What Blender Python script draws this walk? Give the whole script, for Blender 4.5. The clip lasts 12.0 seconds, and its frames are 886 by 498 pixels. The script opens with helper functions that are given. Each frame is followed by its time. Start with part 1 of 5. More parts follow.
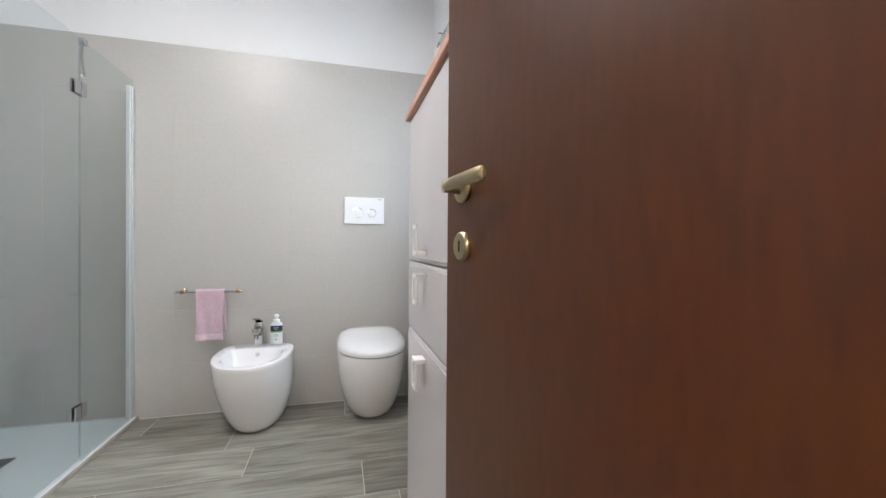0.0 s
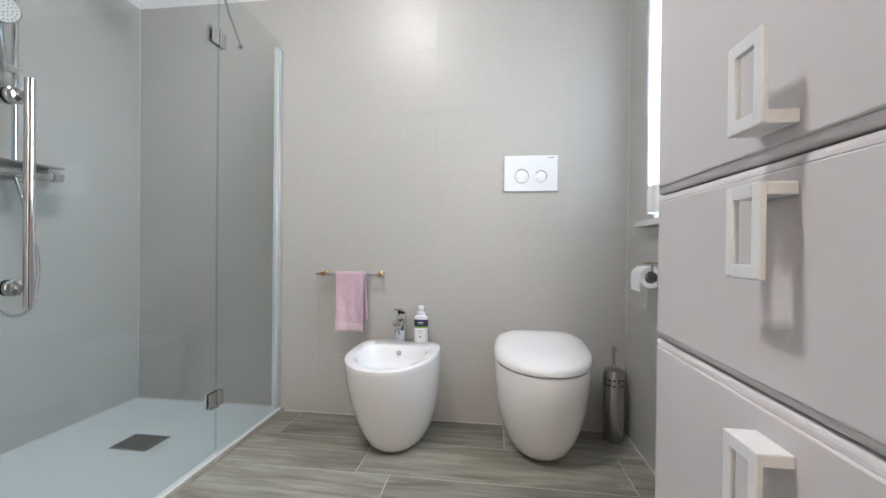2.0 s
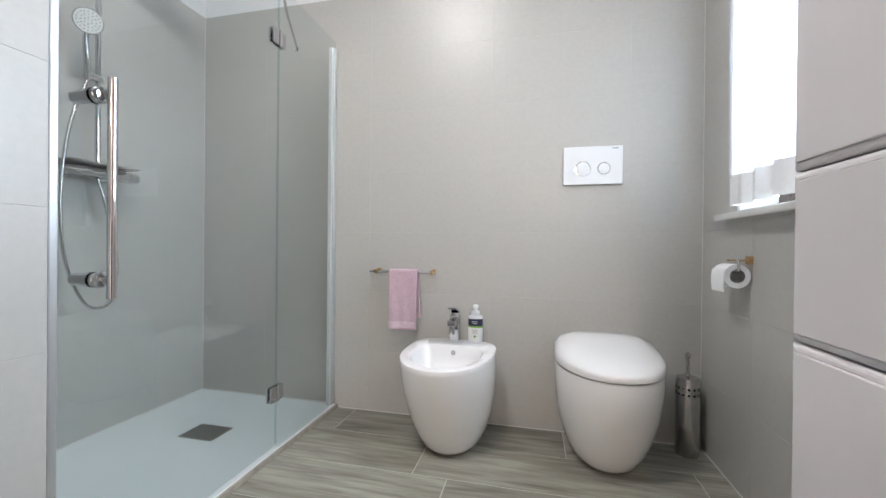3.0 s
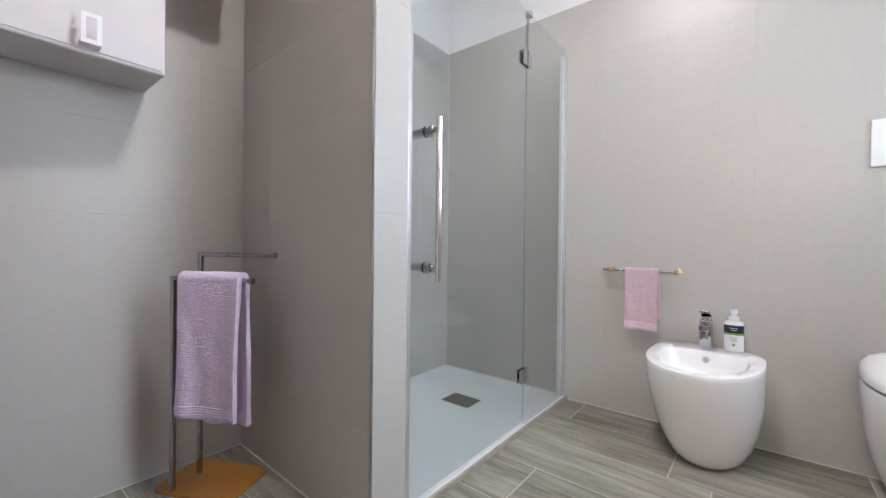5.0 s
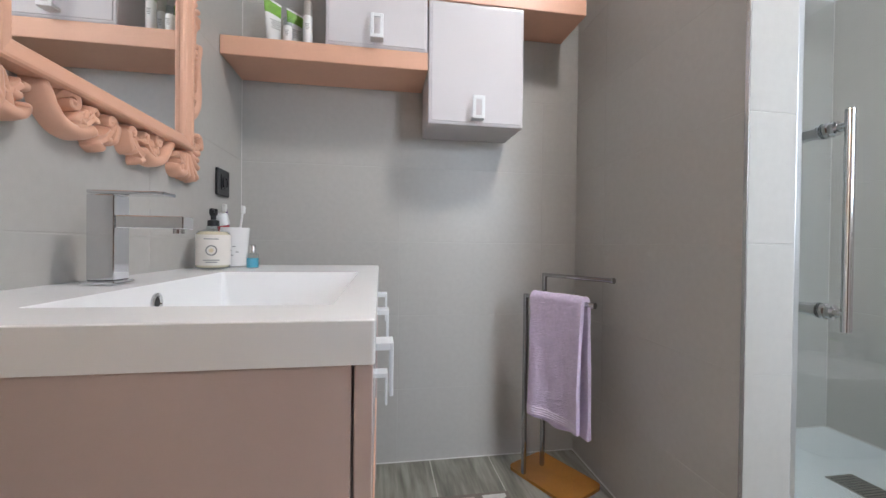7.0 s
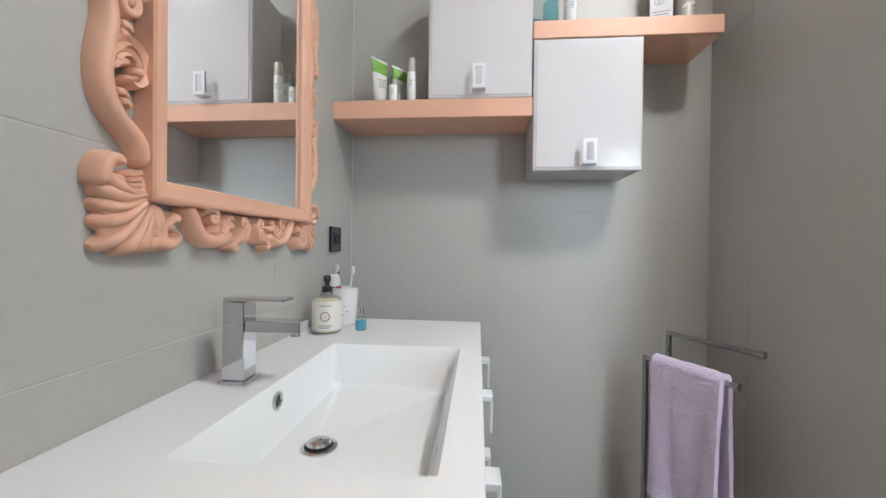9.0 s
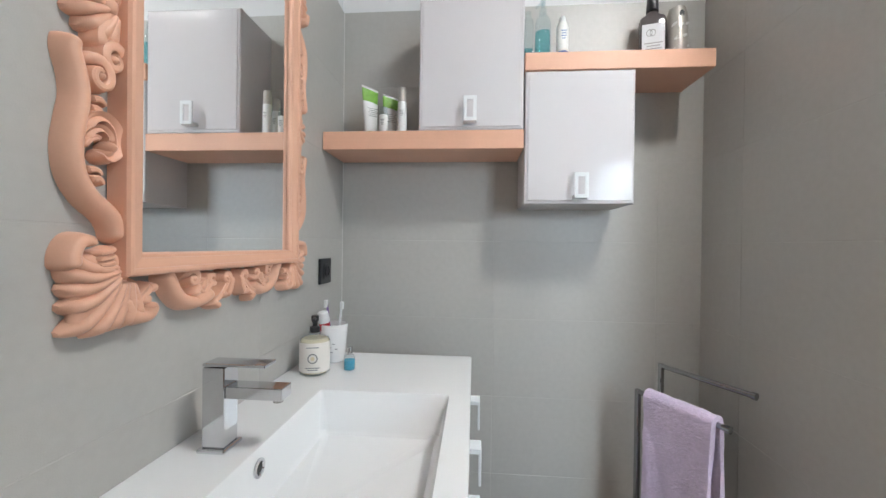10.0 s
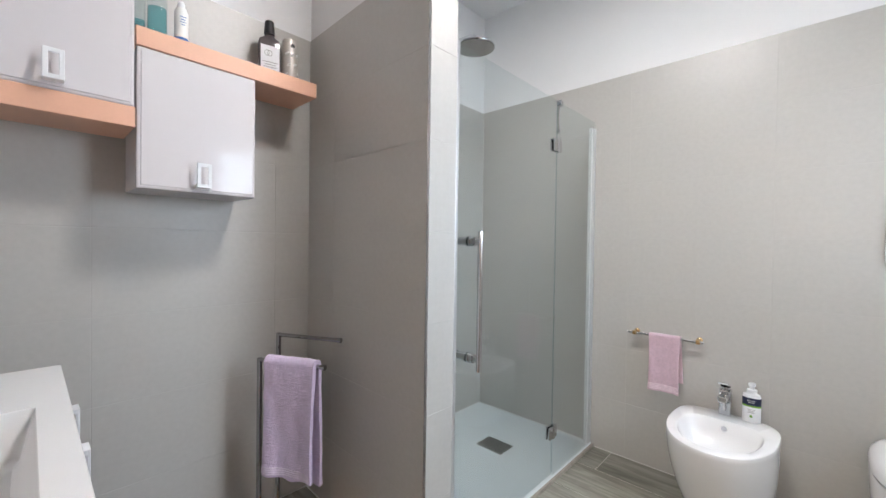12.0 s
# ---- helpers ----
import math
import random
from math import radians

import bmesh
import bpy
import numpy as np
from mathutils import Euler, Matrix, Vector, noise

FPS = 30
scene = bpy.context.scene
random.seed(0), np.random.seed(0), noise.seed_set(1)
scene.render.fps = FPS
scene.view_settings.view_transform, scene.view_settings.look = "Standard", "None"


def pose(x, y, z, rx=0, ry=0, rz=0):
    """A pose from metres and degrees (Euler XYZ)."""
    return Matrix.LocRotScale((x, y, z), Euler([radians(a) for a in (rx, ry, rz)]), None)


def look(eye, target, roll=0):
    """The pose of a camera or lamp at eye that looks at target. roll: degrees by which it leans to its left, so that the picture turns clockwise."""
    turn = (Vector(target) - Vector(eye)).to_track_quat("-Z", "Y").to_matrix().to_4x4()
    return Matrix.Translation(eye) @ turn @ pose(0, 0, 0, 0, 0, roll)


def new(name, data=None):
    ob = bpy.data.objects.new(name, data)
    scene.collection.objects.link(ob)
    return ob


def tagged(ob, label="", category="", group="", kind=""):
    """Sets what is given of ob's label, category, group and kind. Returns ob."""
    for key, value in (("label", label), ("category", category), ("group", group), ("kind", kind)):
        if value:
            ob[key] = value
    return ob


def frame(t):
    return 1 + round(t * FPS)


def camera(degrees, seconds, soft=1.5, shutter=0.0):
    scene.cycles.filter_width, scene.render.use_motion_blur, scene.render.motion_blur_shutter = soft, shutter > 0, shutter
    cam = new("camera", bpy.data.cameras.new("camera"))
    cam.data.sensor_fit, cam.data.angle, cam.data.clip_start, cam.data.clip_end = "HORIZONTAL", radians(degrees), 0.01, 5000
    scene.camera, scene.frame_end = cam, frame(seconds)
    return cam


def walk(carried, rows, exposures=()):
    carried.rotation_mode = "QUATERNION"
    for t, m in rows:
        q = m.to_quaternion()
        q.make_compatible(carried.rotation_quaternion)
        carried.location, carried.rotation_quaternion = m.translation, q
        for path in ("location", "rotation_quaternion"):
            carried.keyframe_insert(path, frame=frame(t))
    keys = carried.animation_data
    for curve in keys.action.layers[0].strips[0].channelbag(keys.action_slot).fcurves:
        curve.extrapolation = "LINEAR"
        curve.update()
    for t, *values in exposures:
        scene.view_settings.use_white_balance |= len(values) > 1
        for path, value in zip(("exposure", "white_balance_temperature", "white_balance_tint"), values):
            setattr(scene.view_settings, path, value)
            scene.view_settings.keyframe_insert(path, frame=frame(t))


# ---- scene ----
cam = camera(97.3, 12.0)
PATH = [
    (0, (0.115, 0.26, 1.026), (0.627, 2.193, 1.011), 0.4),
    (0.5, (0.122, 0.475, 0.998), (0.32, 2.465, 0.983), 0.4),
    (1, (0.113, 0.7, 0.957), (0.079, 2.699, 0.945), 0.5),
    (1.5, (0.109, 0.848, 0.901), (-0.079, 2.839, 0.889), 0.6),
    (2, (0.086, 0.938, 0.889), (-0.163, 2.922, 0.879), 0.6),
    (2.5, (0.054, 0.992, 0.878), (-0.271, 2.966, 0.871), 0.6),
    (4.5, (-0.15, 0.828, 0.857), (-1.181, 2.542, 0.846), 0.5),
    (5, (-0.18, 0.75, 0.851), (-1.44, 2.303, 0.842), 0.6),
    (5.5, (-0.19, 0.712, 0.855), (-1.72, 2.001, 0.842), 0.6),
    (6, (-0.202, 0.669, 0.872), (-1.947, 1.646, 0.854), 0.7),
    (6.5, (-0.211, 0.633, 0.887), (-2.102, 1.285, 0.874), 0.5),
    (7, (-0.221, 0.618, 0.935), (-2.196, 0.936, 0.916), 0.7),
    (7.5, (-0.231, 0.604, 0.98), (-2.23, 0.678, 0.967), 0.6),
    (9.5, (-0.29, 0.602, 1.18), (-2.282, 0.418, 1.163), 0.7),
    (10, (-0.295, 0.618, 1.24), (-2.289, 0.459, 1.226), 0.7),
    (10.5, (-0.279, 0.642, 1.291), (-2.278, 0.711, 1.285), 0.7),
    (11, (-0.228, 0.65, 1.303), (-2.162, 1.158, 1.311), 0.6),
    (11.5, (-0.155, 0.609, 1.281), (-1.834, 1.695, 1.27), 0.9),
    (12, (-0.08, 0.549, 1.224), (-1.45, 2.007, 1.196), 0.8),
]
walk(cam, [(t, look(eye, target, roll)) for t, eye, target, roll in PATH],
     exposures=[(0, 0.04, 6050, 9), (2.5, 0.03, 6100, 9), (5, 0.04, 6150, 14), (7.5, 0.06, 6150, 9), (10.5, 0.04, 6050, 5), (12, 0.01, 6150, 10)])

# ---- plan, metres ----
XW, XE, YS, YN = -1.895, 0.734, 0.065, 2.912      # tiled faces of the room
TOP, CEIL = 2.212, 2.92                           # top of the tiling, ceiling
ROW, COL = 0.316, 0.637                           # wall tile
GX = -1.04                                        # plane of the shower glass
LAMP = (-0.6, 1.52, 2.85)

# ---- light ----
world = bpy.data.worlds.new("world")
scene.world = world
world.use_nodes = True
wn = world.node_tree
sky = wn.nodes.new("ShaderNodeTexSky")
sky.sky_type, sky.sun_disc = "NISHITA", False
sky.sun_elevation, sky.sun_rotation = radians(40), radians(200)
wn.links.new(sky.outputs["Color"], wn.nodes["Background"].inputs["Color"])
wn.nodes["Background"].inputs["Strength"].default_value = 0.12
LAMP_POWER = 155.0
HALL_FILL_POWER = 140.0
DAY_POWER = 115.0
scene.view_settings.exposure = 0.0

day = new("window_daylight", bpy.data.lights.new("window_daylight", "AREA"))
day.data.shape, day.data.size, day.data.size_y = "RECTANGLE", 1.3, 1.5
day.data.energy, day.data.color = DAY_POWER, (0.80, 0.90, 1.0)
day.data.spread = radians(125)
day.matrix_world = look((XE + 0.75, 2.42, 1.95), (XW, 1.3, 0.45))


# ---- materials ----
def mat(name, color, rough=0.5, metal=0.0, var=0.06, scale=8.0, bump=0.0, bump_scale=200.0, coat=0.0, spec=0.5, rand=0.0, sheen=0.0, sub=0.0):
    """A surface with broad and fine variation of its colour, and a fine relief."""
    m = bpy.data.materials.new(name)
    m.use_nodes = True
    nt = m.node_tree
    N, L = nt.nodes, nt.links
    b = N["Principled BSDF"]
    b.inputs["Roughness"].default_value = rough
    b.inputs["Metallic"].default_value = metal
    b.inputs["Coat Weight"].default_value = coat
    b.inputs["Coat Roughness"].default_value = 0.08
    b.inputs["Specular IOR Level"].default_value = spec
    b.inputs["Sheen Weight"].default_value = sheen
    tc = N.new("ShaderNodeTexCoord")
    n1 = N.new("ShaderNodeTexNoise")
    n1.inputs["Scale"].default_value, n1.inputs["Detail"].default_value = scale, 6
    L.new(tc.outputs["Object"], n1.inputs["Vector"])
    n2 = N.new("ShaderNodeTexNoise")
    n2.inputs["Scale"].default_value, n2.inputs["Detail"].default_value = scale * 14, 3
    L.new(tc.outputs["Object"], n2.inputs["Vector"])
    add = N.new("ShaderNodeMath")
    add.operation = "MULTIPLY_ADD"
    L.new(n2.outputs["Fac"], add.inputs[0])
    add.inputs[1].default_value = 0.5
    L.new(n1.outputs["Fac"], add.inputs[2])
    rng = N.new("ShaderNodeMapRange")
    rng.inputs["From Min"].default_value, rng.inputs["From Max"].default_value = 0.35, 1.15
    rng.inputs["To Min"].default_value, rng.inputs["To Max"].default_value = 1 - var, 1 + var
    L.new(add.outputs[0], rng.inputs["Value"])
    last = rng.outputs["Result"]
    if rand:
        oi = N.new("ShaderNodeObjectInfo")
        r2 = N.new("ShaderNodeMapRange")
        r2.inputs["To Min"].default_value, r2.inputs["To Max"].default_value = 1 - rand, 1 + rand
        L.new(oi.outputs["Random"], r2.inputs["Value"])
        mu = N.new("ShaderNodeMath")
        mu.operation = "MULTIPLY"
        L.new(last, mu.inputs[0])
        L.new(r2.outputs["Result"], mu.inputs[1])
        last = mu.outputs[0]
    mix = N.new("ShaderNodeVectorMath")
    mix.operation = "SCALE"
    mix.inputs[0].default_value = color[:3]
    L.new(last, mix.inputs["Scale"])
    L.new(mix.outputs["Vector"], b.inputs["Base Color"])
    if bump:
        n3 = N.new("ShaderNodeTexNoise")
        n3.inputs["Scale"].default_value, n3.inputs["Detail"].default_value = bump_scale, 4
        L.new(tc.outputs["Object"], n3.inputs["Vector"])
        bp = N.new("ShaderNodeBump")
        bp.inputs["Strength"].default_value, bp.inputs["Distance"].default_value = bump, 0.002
        L.new(n3.outputs["Fac"], bp.inputs["Height"])
        L.new(bp.outputs["Normal"], b.inputs["Normal"])
    return m


def wood_tile():
    """Wood-look porcelain: long streaks, limed grain, each plank with its own tone."""
    m = bpy.data.materials.new("wood_look_tile")
    m.use_nodes = True
    nt = m.node_tree
    N, L = nt.nodes, nt.links
    b = N["Principled BSDF"]
    tc = N.new("ShaderNodeTexCoord")
    oi = N.new("ShaderNodeObjectInfo")
    off = N.new("ShaderNodeVectorMath")
    off.operation = "MULTIPLY_ADD"
    L.new(oi.outputs["Random"], off.inputs[0])
    off.inputs[1].default_value = (13.0, 7.0, 3.0)
    L.new(tc.outputs["Object"], off.inputs[2])
    mp = N.new("ShaderNodeMapping")
    mp.inputs["Scale"].default_value = (1.5, 1.0, 10.0)
    L.new(off.outputs["Vector"], mp.inputs["Vector"])
    n1 = N.new("ShaderNodeTexNoise")
    n1.inputs["Scale"].default_value, n1.inputs["Detail"].default_value, n1.inputs["Distortion"].default_value = 1.6, 8, 0.8
    L.new(mp.outputs["Vector"], n1.inputs["Vector"])
    mp2 = N.new("ShaderNodeMapping")
    mp2.inputs["Scale"].default_value = (5.0, 1.0, 75.0)
    L.new(off.outputs["Vector"], mp2.inputs["Vector"])
    n2 = N.new("ShaderNodeTexNoise")
    n2.inputs["Scale"].default_value, n2.inputs["Detail"].default_value = 1.0, 4
    L.new(mp2.outputs["Vector"], n2.inputs["Vector"])
    add = N.new("ShaderNodeMath")
    add.operation = "MULTIPLY_ADD"
    L.new(n2.outputs["Fac"], add.inputs[0])
    add.inputs[1].default_value = 0.6
    L.new(n1.outputs["Fac"], add.inputs[2])
    ramp = N.new("ShaderNodeValToRGB")
    e = ramp.color_ramp.elements
    e[0].position, e[0].color = 0.42, (0.091, 0.087, 0.068, 1)
    e[1].position, e[1].color = 0.95, (0.325, 0.313, 0.264, 1)
    mid = ramp.color_ramp.elements.new(0.68)
    mid.color = (0.188, 0.179, 0.147, 1)
    L.new(add.outputs[0], ramp.inputs["Fac"])
    r2 = N.new("ShaderNodeMapRange")
    r2.inputs["To Min"].default_value, r2.inputs["To Max"].default_value = 0.80, 1.18
    L.new(oi.outputs["Random"], r2.inputs["Value"])
    sc = N.new("ShaderNodeVectorMath")
    sc.operation = "SCALE"
    L.new(ramp.outputs["Color"], sc.inputs[0])
    L.new(r2.outputs["Result"], sc.inputs["Scale"])
    L.new(sc.outputs["Vector"], b.inputs["Base Color"])
    b.inputs["Roughness"].default_value = 0.42
    bp = N.new("ShaderNodeBump")
    bp.inputs["Strength"].default_value, bp.inputs["Distance"].default_value = 0.25, 0.001
    L.new(add.outputs[0], bp.inputs["Height"])
    L.new(bp.outputs["Normal"], b.inputs["Normal"])
    return m


def terry(name, color):
    """Looped towelling in uneven rows."""
    m = mat(name, color, 0.95, var=0.14, scale=90, sheen=0.5)
    nt = m.node_tree
    N, L = nt.nodes, nt.links
    tc = N.new("ShaderNodeTexCoord")
    wv = N.new("ShaderNodeTexWave")
    wv.bands_direction = "Z"
    wv.inputs["Scale"].default_value, wv.inputs["Distortion"].default_value = 95.0, 9.0
    wv.inputs["Detail"].default_value, wv.inputs["Detail Scale"].default_value = 4.0, 2.5
    L.new(tc.outputs["Object"], wv.inputs["Vector"])
    n = N.new("ShaderNodeTexNoise")
    n.inputs["Scale"].default_value, n.inputs["Detail"].default_value = 230.0, 4
    L.new(tc.outputs["Object"], n.inputs["Vector"])
    ad = N.new("ShaderNodeMath")
    L.new(wv.outputs["Fac"], ad.inputs[0])
    L.new(n.outputs["Fac"], ad.inputs[1])
    bp = N.new("ShaderNodeBump")
    bp.inputs["Strength"].default_value, bp.inputs["Distance"].default_value = 0.5, 0.003
    L.new(ad.outputs[0], bp.inputs["Height"])
    L.new(bp.outputs["Normal"], N["Principled BSDF"].inputs["Normal"])
    return m


def door_wood():
    m = bpy.data.materials.new("mahogany_veneer")
    m.use_nodes = True
    nt = m.node_tree
    N, L = nt.nodes, nt.links
    b = N["Principled BSDF"]
    tc = N.new("ShaderNodeTexCoord")
    mp = N.new("ShaderNodeMapping")
    mp.inputs["Scale"].default_value = (45.0, 45.0, 9.0)
    L.new(tc.outputs["Object"], mp.inputs["Vector"])
    n1 = N.new("ShaderNodeTexNoise")
    n1.inputs["Scale"].default_value, n1.inputs["Detail"].default_value = 1.5, 7
    L.new(mp.outputs["Vector"], n1.inputs["Vector"])
    n2 = N.new("ShaderNodeTexNoise")
    n2.inputs["Scale"].default_value, n2.inputs["Detail"].default_value = 2.5, 3
    L.new(tc.outputs["Object"], n2.inputs["Vector"])
    mixf = N.new("ShaderNodeMath")
    mixf.operation = "MULTIPLY_ADD"
    L.new(n2.outputs["Fac"], mixf.inputs[0])
    mixf.inputs[1].default_value = 0.6
    L.new(n1.outputs["Fac"], mixf.inputs[2])
    ramp = N.new("ShaderNodeValToRGB")
    e = ramp.color_ramp.elements
    e[0].position, e[0].color = 0.45, (0.063, 0.0193, 0.0052, 1)
    e[1].position, e[1].color = 1.0, (0.097, 0.0298, 0.0075, 1)
    L.new(mixf.outputs[0], ramp.inputs["Fac"])
    L.new(ramp.outputs["Color"], b.inputs["Base Color"])
    b.inputs["Roughness"].default_value = 0.32
    b.inputs["Specular IOR Level"].default_value = 0.5
    return m


def glass(name, tint, rough=0.0, ior=1.5):
    """A thin clear pane: straight-through light with a Fresnel gloss."""
    m = bpy.data.materials.new(name)
    m.use_nodes = True
    nt = m.node_tree
    N, L = nt.nodes, nt.links
    N.remove(N["Principled BSDF"])
    tr = N.new("ShaderNodeBsdfTransparent")
    tr.inputs["Color"].default_value = (*tint, 1)
    gl = N.new("ShaderNodeBsdfGlossy")
    gl.inputs["Roughness"].default_value = rough
    lw = N.new("ShaderNodeLayerWeight")
    lw.inputs["Blend"].default_value = 0.5
    pw = N.new("ShaderNodeMath")
    pw.operation, pw.inputs[1].default_value = "POWER", 4.5
    L.new(lw.outputs["Facing"], pw.inputs[0])
    fr = N.new("ShaderNodeMapRange")
    f0 = ((ior - 1) / (ior + 1)) ** 2
    fr.inputs["To Min"].default_value, fr.inputs["To Max"].default_value = f0 * 1.4, 0.9
    L.new(pw.outputs[0], fr.inputs["Value"])
    mx = N.new("ShaderNodeMixShader")
    L.new(fr.outputs["Result"], mx.inputs[0])
    L.new(tr.outputs[0], mx.inputs[1])
    L.new(gl.outputs[0], mx.inputs[2])
    L.new(mx.outputs[0], N["Material Output"].inputs["Surface"])
    return m


def fabric_sheer():
    m = bpy.data.materials.new("sheer_white_voile")
    m.use_nodes = True
    nt = m.node_tree
    N, L = nt.nodes, nt.links
    N.remove(N["Principled BSDF"])
    d = N.new("ShaderNodeBsdfDiffuse")
    d.inputs["Color"].default_value = (0.86, 0.87, 0.88, 1)
    t = N.new("ShaderNodeBsdfTranslucent")
    t.inputs["Color"].default_value = (0.88, 0.89, 0.90, 1)
    p = N.new("ShaderNodeBsdfTransparent")
    m1, m2 = N.new("ShaderNodeMixShader"), N.new("ShaderNodeMixShader")
    m1.inputs[0].default_value, m2.inputs[0].default_value = 0.6, 0.42
    L.new(d.outputs[0], m1.inputs[1])
    L.new(t.outputs[0], m1.inputs[2])
    L.new(m1.outputs[0], m2.inputs[1])
    L.new(p.outputs[0], m2.inputs[2])
    L.new(m2.outputs[0], N["Material Output"].inputs["Surface"])
    return m


def glow(name, color, strength):
    m = bpy.data.materials.new(name)
    m.use_nodes = True
    b = m.node_tree.nodes["Principled BSDF"]
    b.inputs["Base Color"].default_value = (0.8, 0.8, 0.8, 1)
    b.inputs["Emission Color"].default_value = (*color, 1)
    b.inputs["Emission Strength"].default_value = strength
    return m


TILE = mat("greige_stone_tile", (0.464, 0.452, 0.426), 0.37, var=0.055, scale=48, bump=0.13, bump_scale=420, rand=0.012)
GROUT = mat("pale_grout", (0.485, 0.474, 0.448), 0.9, var=0.05, scale=30)
PAINT = mat("white_wall_paint", (0.80, 0.80, 0.80), 0.85, var=0.015, scale=4, bump=0.05, bump_scale=350)
FLOOR = wood_tile()
FGROUT = mat("floor_grout", (0.55, 0.52, 0.47), 0.9, var=0.1, scale=30)
LACQ = mat("white_gloss_lacquer", (0.66, 0.63, 0.64), 0.08, var=0.012, scale=3, coat=0.0, spec=0.24)
LACQ_SIDE = mat("matt_white_carcass", (0.60, 0.575, 0.58), 0.45, var=0.02, scale=4)
TAUPE = mat("dusty_taupe_laminate", (0.53, 0.425, 0.395), 0.4, var=0.03, scale=4)
PLASTIC = mat("white_plastic", (0.78, 0.79, 0.80), 0.35, var=0.01)
PEACH = mat("peach_paint", (0.75, 0.43, 0.295), 0.42, var=0.05, scale=9, bump=0.08, bump_scale=60)
CERAMIC = mat("white_glazed_ceramic", (0.80, 0.79, 0.785), 0.14, var=0.008, scale=3, coat=0.3)
RESIN = mat("white_mineral_basin", (0.80, 0.805, 0.81), 0.22, var=0.01, scale=3)
TRAYM = mat("white_shower_tray", (0.74, 0.77, 0.78), 0.4, var=0.02, scale=6, bump=0.05, bump_scale=400)
CHROME = mat("polished_chrome", (0.66, 0.665, 0.68), 0.07, 1.0, var=0.03, scale=5)
# rack chrome: dark reflections put into a darker base colour
DARKCHROME = mat("reflection_dark_chrome", (0.43, 0.43, 0.44), 0.11, 1.0, var=0.08, scale=12)
STEEL = mat("brushed_steel", (0.56, 0.55, 0.54), 0.26, 1.0, var=0.06, scale=20)
ALU = mat("satin_aluminium", (0.62, 0.63, 0.64), 0.32, 0.75, var=0.04, scale=10)
BRASS = mat("aged_brass", (0.52, 0.43, 0.26), 0.30, 1.0, var=0.12, scale=25)
BRASS2 = mat("gilt_bracket", (0.70, 0.47, 0.22), 0.25, 1.0, var=0.05)
SILICONE = mat("white_silicone", (0.70, 0.69, 0.67), 0.5, var=0.08, scale=30)
OLD_SEAL = mat("stained_sealant", (0.36, 0.32, 0.27), 0.6, var=0.3, scale=25)
WOOD = door_wood()
DARKWOOD = mat("dark_window_wood", (0.055, 0.035, 0.025), 0.4, var=0.15, scale=20)
GLASS = glass("shower_glass", (0.962, 0.985, 0.985))
PANE = glass("window_glass", (0.97, 0.98, 0.98))
CLEAR = glass("clear_plastic", (0.90, 0.94, 0.95), 0.05, 1.35)
MIRROR = mat("silvered_mirror", (0.92, 0.925, 0.92), 0.0, 1.0, var=0.0)
LILAC = terry("lilac_terry", (0.755, 0.625, 0.825))
PINK = terry("pink_terry", (0.64, 0.46, 0.53))
LILAC_HEM = mat("pale_lilac_weave", (0.84, 0.74, 0.88), 0.9, var=0.2, scale=70, bump=0.6, bump_scale=300)
PINK_HEM = mat("pale_pink_weave", (0.79, 0.64, 0.69), 0.9, var=0.2, scale=70, bump=0.6, bump_scale=300)
AMBER = mat("amber_acrylic", (0.46, 0.20, 0.035), 0.15, var=0.2, scale=10, coat=0.5)
MARBLE = mat("white_marble", (0.70, 0.70, 0.68), 0.25, var=0.08, scale=9)
BLACK = mat("black_plastic", (0.016, 0.016, 0.018), 0.38, var=0.05)
# flat near-black pieces: the shade inside holes and openings, put in as colour
DARK = mat("recess_shade", (0.03, 0.03, 0.03), 0.7)
PAPER = mat("white_tissue", (0.82, 0.82, 0.82), 0.95, var=0.03, scale=60, bump=0.4, bump_scale=200)
SHEER = fabric_sheer()
HEM = mat("double_hem_voile", (0.80, 0.80, 0.80), 0.9, var=0.05, scale=60, bump=0.3)
LAMPGLASS = glow("lit_opal_glass", (1.0, 0.945, 0.90), LAMP_POWER)
# glow of the globe added in the unseen hall as warm fill
HALL_FILL_GLOW = glow("warm_fill_glow", (1.0, 0.78, 0.58), HALL_FILL_POWER)
LABELW = mat("white_label", (0.80, 0.80, 0.78), 0.4, var=0.02)
GREEN = mat("leaf_green_print", (0.20, 0.42, 0.05), 0.4, var=0.35, scale=60)
NAVY = mat("navy_label", (0.015, 0.02, 0.06), 0.4)
TEAL = glass("teal_liquid", (0.58, 0.86, 0.89), 0.05, 1.33)
CREAM = mat("cream_label", (0.80, 0.76, 0.70), 0.45, var=0.03)
GOLDLIQ = mat("golden_soap", (0.78, 0.68, 0.48), 0.15)
GREYINK = mat("grey_ink", (0.28, 0.28, 0.27), 0.6)
RED = mat("red_print", (0.45, 0.03, 0.04), 0.4)
PURPLE = mat("purple_plastic", (0.20, 0.12, 0.30), 0.4)
BLUE = mat("blue_band", (0.05, 0.16, 0.42), 0.4)
SILVERP = mat("pewter_plastic", (0.50, 0.47, 0.43), 0.38, 0.4, var=0.06)


# ---- mesh helpers ----
def part(name, bm, material, parent=None, label="", smooth=False):
    me = bpy.data.meshes.new(name)
    bmesh.ops.recalc_face_normals(bm, faces=bm.faces)
    bm.to_mesh(me)
    bm.free()
    me.materials.append(material)
    if smooth:
        me.shade_smooth()
        me.set_sharp_from_angle(angle=radians(38))
    ob = new(name, me)
    if parent is not None:
        ob.parent = parent
    if label:
        ob["label"] = label
    return ob


